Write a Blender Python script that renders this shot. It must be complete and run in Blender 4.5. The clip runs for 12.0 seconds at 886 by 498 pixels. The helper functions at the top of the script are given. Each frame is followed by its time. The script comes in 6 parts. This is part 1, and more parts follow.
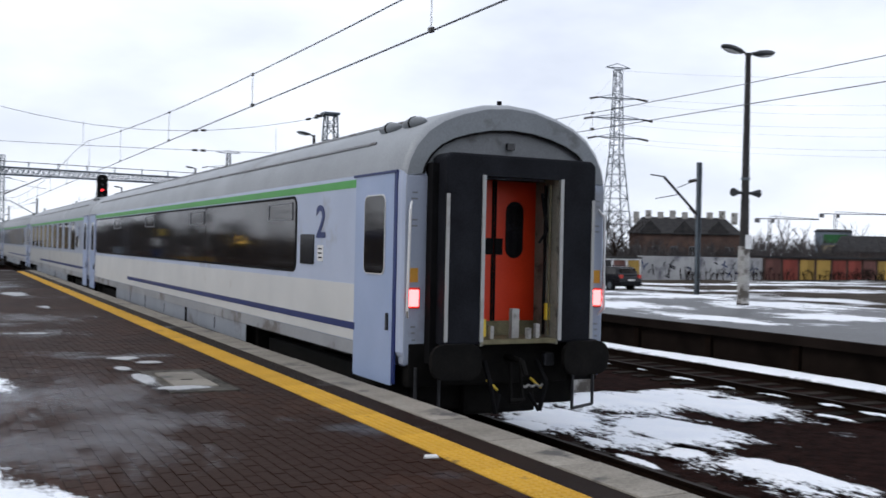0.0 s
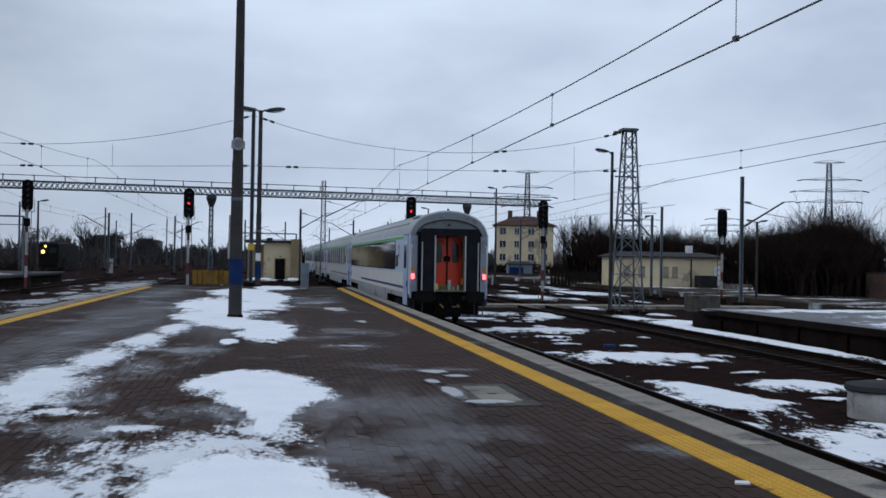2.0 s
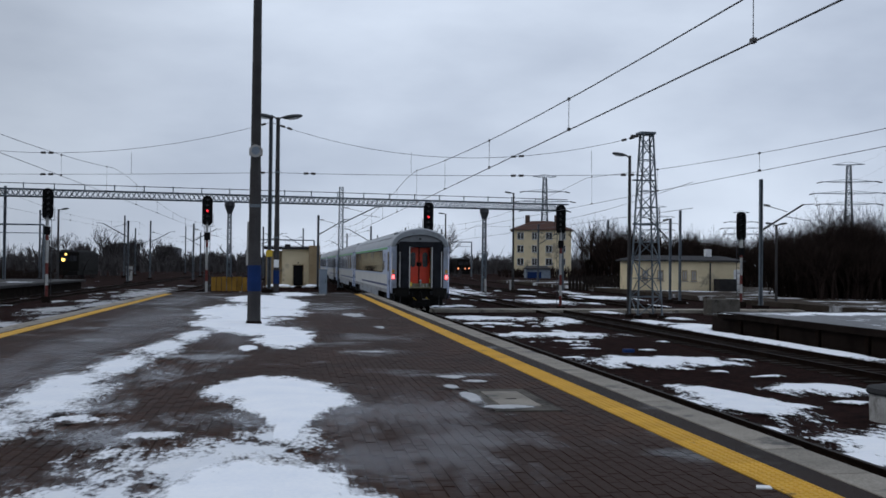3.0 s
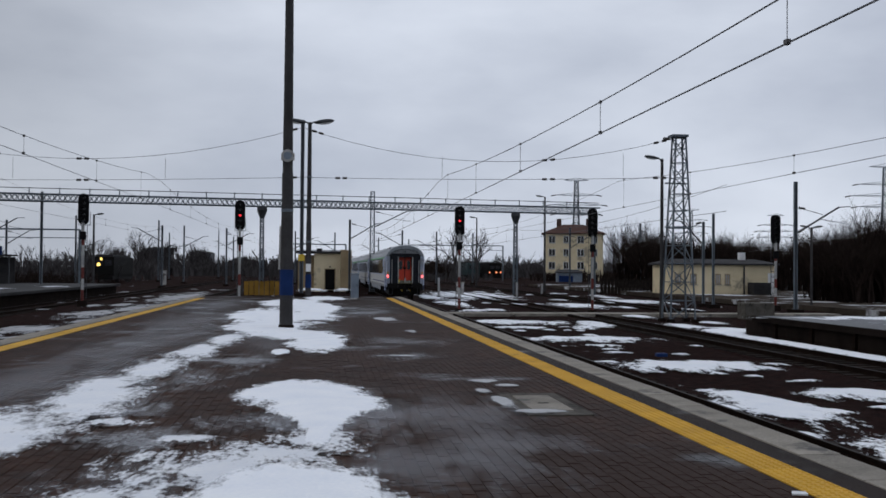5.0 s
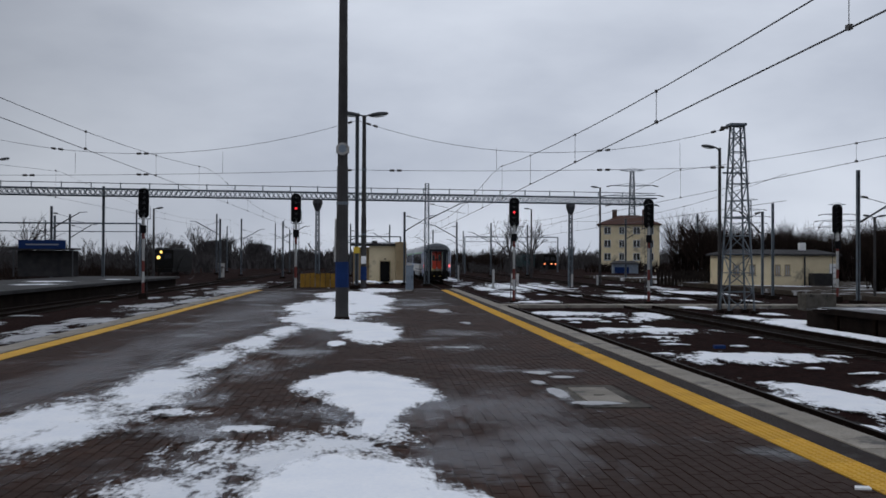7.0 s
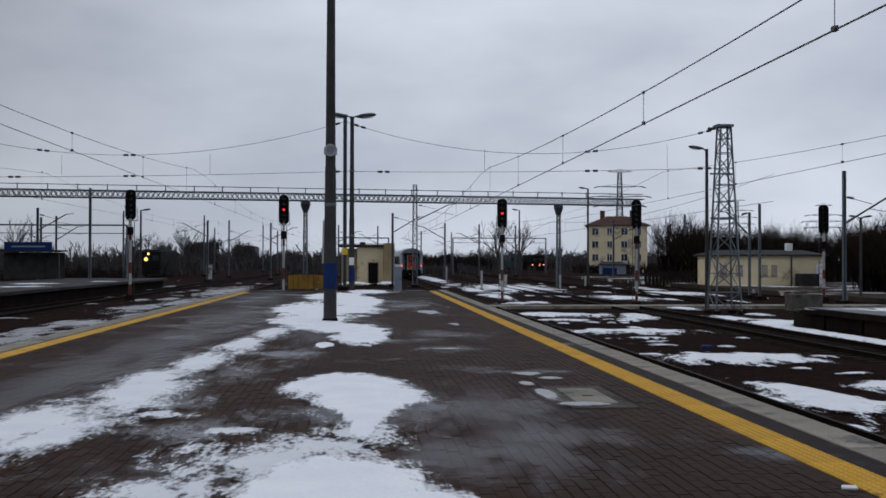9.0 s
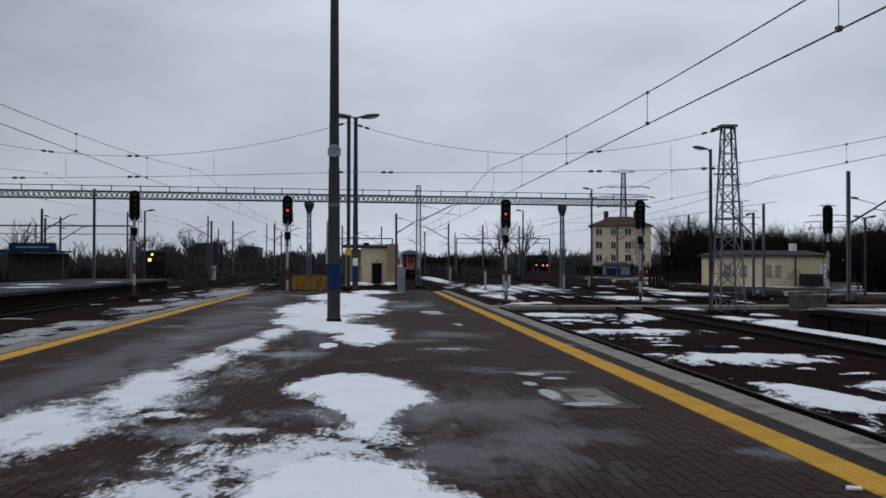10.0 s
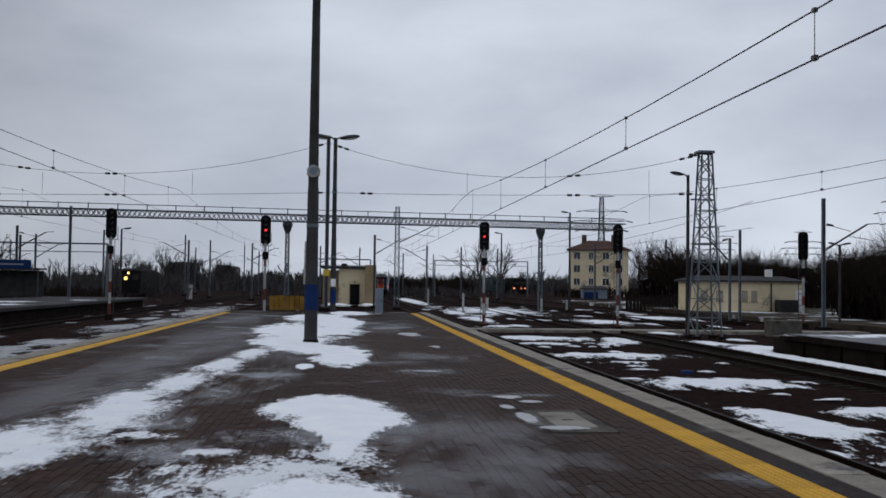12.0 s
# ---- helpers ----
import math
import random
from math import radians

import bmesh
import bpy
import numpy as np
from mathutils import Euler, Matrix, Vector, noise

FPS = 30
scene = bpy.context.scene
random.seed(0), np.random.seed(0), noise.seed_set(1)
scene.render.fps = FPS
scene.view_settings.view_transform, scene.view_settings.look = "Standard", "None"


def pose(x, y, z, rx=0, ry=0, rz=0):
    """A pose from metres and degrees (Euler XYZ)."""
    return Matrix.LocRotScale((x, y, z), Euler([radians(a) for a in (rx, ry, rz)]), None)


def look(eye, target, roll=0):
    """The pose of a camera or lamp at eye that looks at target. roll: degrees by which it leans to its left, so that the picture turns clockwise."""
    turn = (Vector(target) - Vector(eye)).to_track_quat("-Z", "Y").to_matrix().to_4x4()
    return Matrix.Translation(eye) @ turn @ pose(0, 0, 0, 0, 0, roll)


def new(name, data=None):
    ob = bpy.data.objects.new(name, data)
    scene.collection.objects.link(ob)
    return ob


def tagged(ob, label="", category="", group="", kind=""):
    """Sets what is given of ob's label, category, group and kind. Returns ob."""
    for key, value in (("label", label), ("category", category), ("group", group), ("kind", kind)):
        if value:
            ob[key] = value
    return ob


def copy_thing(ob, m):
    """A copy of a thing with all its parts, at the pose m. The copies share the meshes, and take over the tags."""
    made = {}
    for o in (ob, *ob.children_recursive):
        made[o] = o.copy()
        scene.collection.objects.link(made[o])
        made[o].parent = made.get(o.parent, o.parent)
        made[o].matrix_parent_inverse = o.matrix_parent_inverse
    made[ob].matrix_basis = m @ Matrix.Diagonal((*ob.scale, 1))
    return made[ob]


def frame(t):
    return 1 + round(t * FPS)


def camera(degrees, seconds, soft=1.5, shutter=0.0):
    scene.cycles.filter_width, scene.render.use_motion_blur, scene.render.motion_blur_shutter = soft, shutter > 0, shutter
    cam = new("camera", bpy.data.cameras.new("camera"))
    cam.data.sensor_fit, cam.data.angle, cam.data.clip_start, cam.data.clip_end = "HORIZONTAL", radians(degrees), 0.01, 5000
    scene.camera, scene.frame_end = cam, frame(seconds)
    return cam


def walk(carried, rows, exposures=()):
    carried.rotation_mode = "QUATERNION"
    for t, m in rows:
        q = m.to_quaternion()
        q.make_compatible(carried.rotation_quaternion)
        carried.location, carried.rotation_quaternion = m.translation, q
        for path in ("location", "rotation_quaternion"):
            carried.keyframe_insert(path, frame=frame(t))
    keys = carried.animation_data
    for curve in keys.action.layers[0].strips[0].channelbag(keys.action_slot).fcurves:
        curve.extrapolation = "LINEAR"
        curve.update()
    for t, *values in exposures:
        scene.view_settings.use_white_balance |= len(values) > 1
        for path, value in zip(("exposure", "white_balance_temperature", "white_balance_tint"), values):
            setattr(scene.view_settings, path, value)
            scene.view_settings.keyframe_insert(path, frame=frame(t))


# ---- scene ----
cam = camera(47.98, 12.0, soft=1.6, shutter=0.15)
EYE = 1.55  # metres above the platform
PATH = [
    (0.0, pose(0.04, 0, EYE, 89.97, -1.26, -26.86)),
    (0.1, pose(0.045, 0, EYE, 90.02, -1.32, -24.70)),
    (0.2, pose(0.045, 0, EYE, 90.06, -1.38, -22.30)),
    (0.3, pose(0.045, 0, EYE, 90.10, -1.44, -19.90)),
    (0.4, pose(0.045, 0, EYE, 90.15, -1.50, -17.70)),
    (0.5, pose(0.05, 0, EYE, 90.19, -1.56, -16.08)),
    (1.0, pose(0.01, 0, EYE, 90.38, -2.48, -12.21)),
    (1.5, pose(0, 0, EYE, 91.11, -1.16, -10.41)),
    (2.0, pose(0, 0, EYE, 90.64, -0.96, -9.82)),
    (2.5, pose(0, 0, EYE, 90.43, -0.48, -9.84)),
    (3.0, pose(0, 0, EYE, 90.93, -0.56, -8.80)),
    (5.0, pose(0, 0, EYE, 91.14, -0.47, -7.00)),
    (5.5, pose(0, 0, EYE, 91.71, -0.28, -6.27)),
    (6.0, pose(0, 0, EYE, 91.89, -0.11, -5.51)),
    (6.5, pose(0, 0, EYE, 91.23, -0.16, -5.01)),
    (7.0, pose(0, 0, EYE, 90.65, -0.24, -3.86)),
    (9.0, pose(0, 0, EYE, 90.72, -0.12, -4.54)),
    (9.5, pose(0, 0, EYE, 90.65, -0.10, -4.28)),
    (10.0, pose(0, 0, EYE, 90.75, -0.09, -4.33)),
    (10.5, pose(0, 0, EYE, 90.95, -0.39, -5.14)),
    (11.0, pose(0, 0, EYE, 91.54, -0.52, -5.94)),
    (11.5, pose(0, 0, EYE, 92.02, -0.19, -5.14)),
    (12.0, pose(0, 0, EYE, 92.02, -0.75, -5.59)),
]
EXPOSURES = [(0.0, 0.80, 6350, 10), (0.3, 0.79, 6250, 8), (0.5, 0.74, 6100, 7), (1.0, 0.36, 5800, 7), (1.5, 0.25, 5730, 7), (2.0, 0.16, 5750, 7), (2.5, 0.13, 5850, 8), (3.0, 0.12, 5930, 8), (5.0, 0.06, 6200, 10), (6.5, 0.0, 6200, 10), (12.0, 0.0, 6200, 10)]
walk(cam, PATH, EXPOSURES)

# ---- world and light: a winter overcast ----
world = bpy.data.worlds.new("overcast")
scene.world = world
world.use_nodes = True
wn, wl = world.node_tree.nodes, world.node_tree.links
wn.clear()
w_out = wn.new("ShaderNodeOutputWorld")
w_bg = wn.new("ShaderNodeBackground")
w_sky = wn.new("ShaderNodeTexSky")
w_sky.sky_type, w_sky.sun_disc = "NISHITA", False
w_sky.sun_elevation, w_sky.sun_rotation = radians(40), radians(266)
w_hsv = wn.new("ShaderNodeHueSaturation")
w_hsv.inputs["Saturation"].default_value = 0.25
w_hsv.inputs["Value"].default_value = 0.10
wl.new(w_sky.outputs[0], w_hsv.inputs["Color"])
w_tc = wn.new("ShaderNodeTexCoord")
w_map = wn.new("ShaderNodeMapping")
w_map.inputs["Scale"].default_value = (1.0, 1.0, 2.6)
w_noise = wn.new("ShaderNodeTexNoise")
w_noise.inputs["Scale"].default_value, w_noise.inputs["Detail"].default_value = 2.6, 6
w_noise.inputs["Roughness"].default_value = 0.5
w_ramp = wn.new("ShaderNodeValToRGB")
w_ramp.color_ramp.elements[0].position, w_ramp.color_ramp.elements[1].position = 0.30, 0.72
w_ramp.color_ramp.elements[0].color = (0.40, 0.43, 0.50, 1)
w_ramp.color_ramp.elements[1].color = (0.70, 0.73, 0.79, 1)
wl.new(w_tc.outputs["Generated"], w_map.inputs["Vector"])
wl.new(w_map.outputs[0], w_noise.inputs["Vector"])
wl.new(w_noise.outputs["Fac"], w_ramp.inputs["Fac"])
w_mix = wn.new("ShaderNodeMix")
w_mix.data_type = "RGBA"
w_mix.inputs["Factor"].default_value = 0.9
wl.new(w_hsv.outputs[0], w_mix.inputs["A"])
w_sep = wn.new("ShaderNodeSeparateXYZ")
wl.new(w_tc.outputs["Generated"], w_sep.inputs[0])
w_side = wn.new("ShaderNodeMapRange")  # the overcast thins towards the east
w_side.interpolation_type = "SMOOTHSTEP"
w_side.inputs["From Min"].default_value, w_side.inputs["From Max"].default_value = -0.45, 0.04
w_side.inputs["To Min"].default_value, w_side.inputs["To Max"].default_value = 0.65, 1.13
wl.new(w_sep.outputs["X"], w_side.inputs["Value"])
w_grad = wn.new("ShaderNodeMix")
w_grad.data_type, w_grad.blend_type = "RGBA", "MULTIPLY"
w_grad.inputs["Factor"].default_value = 1.0
wl.new(w_ramp.outputs[0], w_grad.inputs["A"])
wl.new(w_side.outputs[0], w_grad.inputs["B"])
wl.new(w_grad.outputs["Result"], w_mix.inputs["B"])
wl.new(w_mix.outputs["Result"], w_bg.inputs["Color"])
w_bg.inputs["Strength"].default_value = 0.95
wl.new(w_bg.outputs[0], w_out.inputs["Surface"])

sun = new("sun", bpy.data.lights.new("sun", "SUN"))
sun.data.energy, sun.data.angle, sun.data.color = 0.5, radians(25), (1.0, 0.96, 0.9)
sun.matrix_world = look((0, 0, 0), (0.75, -0.05, -0.65))

# ---- materials ----
def surface(name, c1, c2, scale=3.0, rough=0.7, metal=0.0, bump=0.2, fine=60.0, stain=None, stain_scale=0.6,
            stain_at=0.62, rough2=None, island=0.0, rand=0.0, carried=False):
    """Two-scale noise colour, fine relief, and stains of a third colour."""
    m = bpy.data.materials.new(name)
    m.use_nodes = True
    n, l = m.node_tree.nodes, m.node_tree.links
    b = n["Principled BSDF"]
    tc = n.new("ShaderNodeTexCoord")
    big, small = n.new("ShaderNodeTexNoise"), n.new("ShaderNodeTexNoise")
    big.inputs["Scale"].default_value, big.inputs["Detail"].default_value = scale, 5
    small.inputs["Scale"].default_value, small.inputs["Detail"].default_value = fine, 3
    for q in (big, small):
        l.new(tc.outputs["Object"], q.inputs["Vector"])
    add = n.new("ShaderNodeMath")
    add.operation = "MULTIPLY_ADD"
    add.inputs[1].default_value = 0.45
    l.new(small.outputs["Fac"], add.inputs[0])
    half = n.new("ShaderNodeMath")
    half.operation = "MULTIPLY"
    half.inputs[1].default_value = 0.6
    l.new(big.outputs["Fac"], half.inputs[0])
    l.new(half.outputs[0], add.inputs[2])
    ramp = n.new("ShaderNodeValToRGB")
    ramp.color_ramp.elements[0].position, ramp.color_ramp.elements[1].position = 0.36, 0.68
    ramp.color_ramp.elements[0].color, ramp.color_ramp.elements[1].color = (*c1, 1), (*c2, 1)
    l.new(add.outputs[0], ramp.inputs["Fac"])
    colour = ramp.outputs[0]
    if island or rand:
        hsv = n.new("ShaderNodeHueSaturation")
        geo = n.new("ShaderNodeNewGeometry") if island else n.new("ShaderNodeObjectInfo")
        mr = n.new("ShaderNodeMapRange")
        amount = island or rand
        mr.inputs["To Min"].default_value, mr.inputs["To Max"].default_value = 1 - amount, 1 + amount
        l.new(geo.outputs["Random Per Island" if island else "Random"], mr.inputs["Value"])
        l.new(mr.outputs[0], hsv.inputs["Value"])
        l.new(colour, hsv.inputs["Color"])
        colour = hsv.outputs[0]
    if stain:
        st = n.new("ShaderNodeTexNoise")
        st.inputs["Scale"].default_value, st.inputs["Detail"].default_value = stain_scale, 7
        st.inputs["Roughness"].default_value = 0.62
        pos = n.new("ShaderNodeNewGeometry")
        l.new(tc.outputs["Object"] if carried else pos.outputs["Position"], st.inputs["Vector"])
        sr = n.new("ShaderNodeMapRange")
        sr.inputs["From Min"].default_value, sr.inputs["From Max"].default_value = stain_at - 0.03, stain_at + 0.05
        l.new(st.outputs["Fac"], sr.inputs["Value"])
        mix = n.new("ShaderNodeMix")
        mix.data_type = "RGBA"
        mix.inputs["B"].default_value = (*stain, 1)
        l.new(sr.outputs[0], mix.inputs["Factor"])
        l.new(colour, mix.inputs["A"])
        colour = mix.outputs["Result"]
        if rough2 is not None:
            rr = n.new("ShaderNodeMapRange")
            rr.inputs["To Min"].default_value, rr.inputs["To Max"].default_value = rough, rough2
            l.new(sr.outputs[0], rr.inputs["Value"])
            l.new(rr.outputs[0], b.inputs["Roughness"])
    if rough2 is None or not stain:
        b.inputs["Roughness"].default_value = rough
    l.new(colour, b.inputs["Base Color"])
    b.inputs["Metallic"].default_value = metal
    b.inputs["Specular IOR Level"].default_value = 0.04 if rough >= 0.9 else 0.12 if rough >= 0.6 else 0.45
    if bump:
        bp = n.new("ShaderNodeBump")
        bp.inputs["Strength"].default_value, bp.inputs["Distance"].default_value = bump, 0.02
        l.new(small.outputs["Fac"], bp.inputs["Height"])
        l.new(bp.outputs[0], b.inputs["Normal"])
    return m


def thawing(name, most, soft, c1=(0.82, 0.85, 0.91), c2=(0.94, 0.95, 0.97), breakup=0.5, rough=0.75):
    """Snow that thins out by its laid depth, with a ragged broken margin."""
    m = surface(name, c1, c2, 2.0, rough, bump=0.4, fine=25)
    n, l = m.node_tree.nodes, m.node_tree.links
    out, b = n["Material Output"], n["Principled BSDF"]
    depth = n.new("ShaderNodeAttribute")
    depth.attribute_name = "depth"
    pos = n.new("ShaderNodeNewGeometry")
    drawn = n.new("ShaderNodeMapping")  # thaw runs along the platform
    drawn.inputs["Scale"].default_value = (1.0, 0.42, 1.0)
    l.new(pos.outputs["Position"], drawn.inputs["Vector"])
    total = depth.outputs["Fac"]
    for scale, amount in ((1.6, breakup * 1.1), (6.0, breakup), (24.0, breakup * 0.7)):
        q = n.new("ShaderNodeTexNoise")
        q.inputs["Scale"].default_value, q.inputs["Detail"].default_value = scale, 4
        l.new(drawn.outputs[0], q.inputs["Vector"])
        c = n.new("ShaderNodeMath")
        c.operation = "SUBTRACT"
        c.inputs[1].default_value = 0.5
        l.new(q.outputs["Fac"], c.inputs[0])
        a = n.new("ShaderNodeMath")
        a.operation = "MULTIPLY_ADD"
        a.inputs[1].default_value = amount
        l.new(c.outputs[0], a.inputs[0])
        l.new(total, a.inputs[2])
        total = a.outputs[0]
    mr = n.new("ShaderNodeMapRange")
    mr.inputs["From Min"].default_value, mr.inputs["From Max"].default_value, mr.inputs["To Max"].default_value = 0.0, soft, most
    l.new(total, mr.inputs["Value"])
    clear = n.new("ShaderNodeBsdfTransparent")
    mix = n.new("ShaderNodeMixShader")
    l.new(mr.outputs[0], mix.inputs[0])
    l.new(clear.outputs[0], mix.inputs[1])
    l.new(b.outputs[0], mix.inputs[2])
    l.new(mix.outputs[0], out.inputs["Surface"])
    return m


def glow(name, colour, strength):
    m = bpy.data.materials.new(name)
    m.use_nodes = True
    b = m.node_tree.nodes["Principled BSDF"]
    b.inputs["Base Color"].default_value = (*colour, 1)
    b.inputs["Emission Color"].default_value = (*colour, 1)
    b.inputs["Emission Strength"].default_value = strength
    b.inputs["Roughness"].default_value = 0.3
    return m


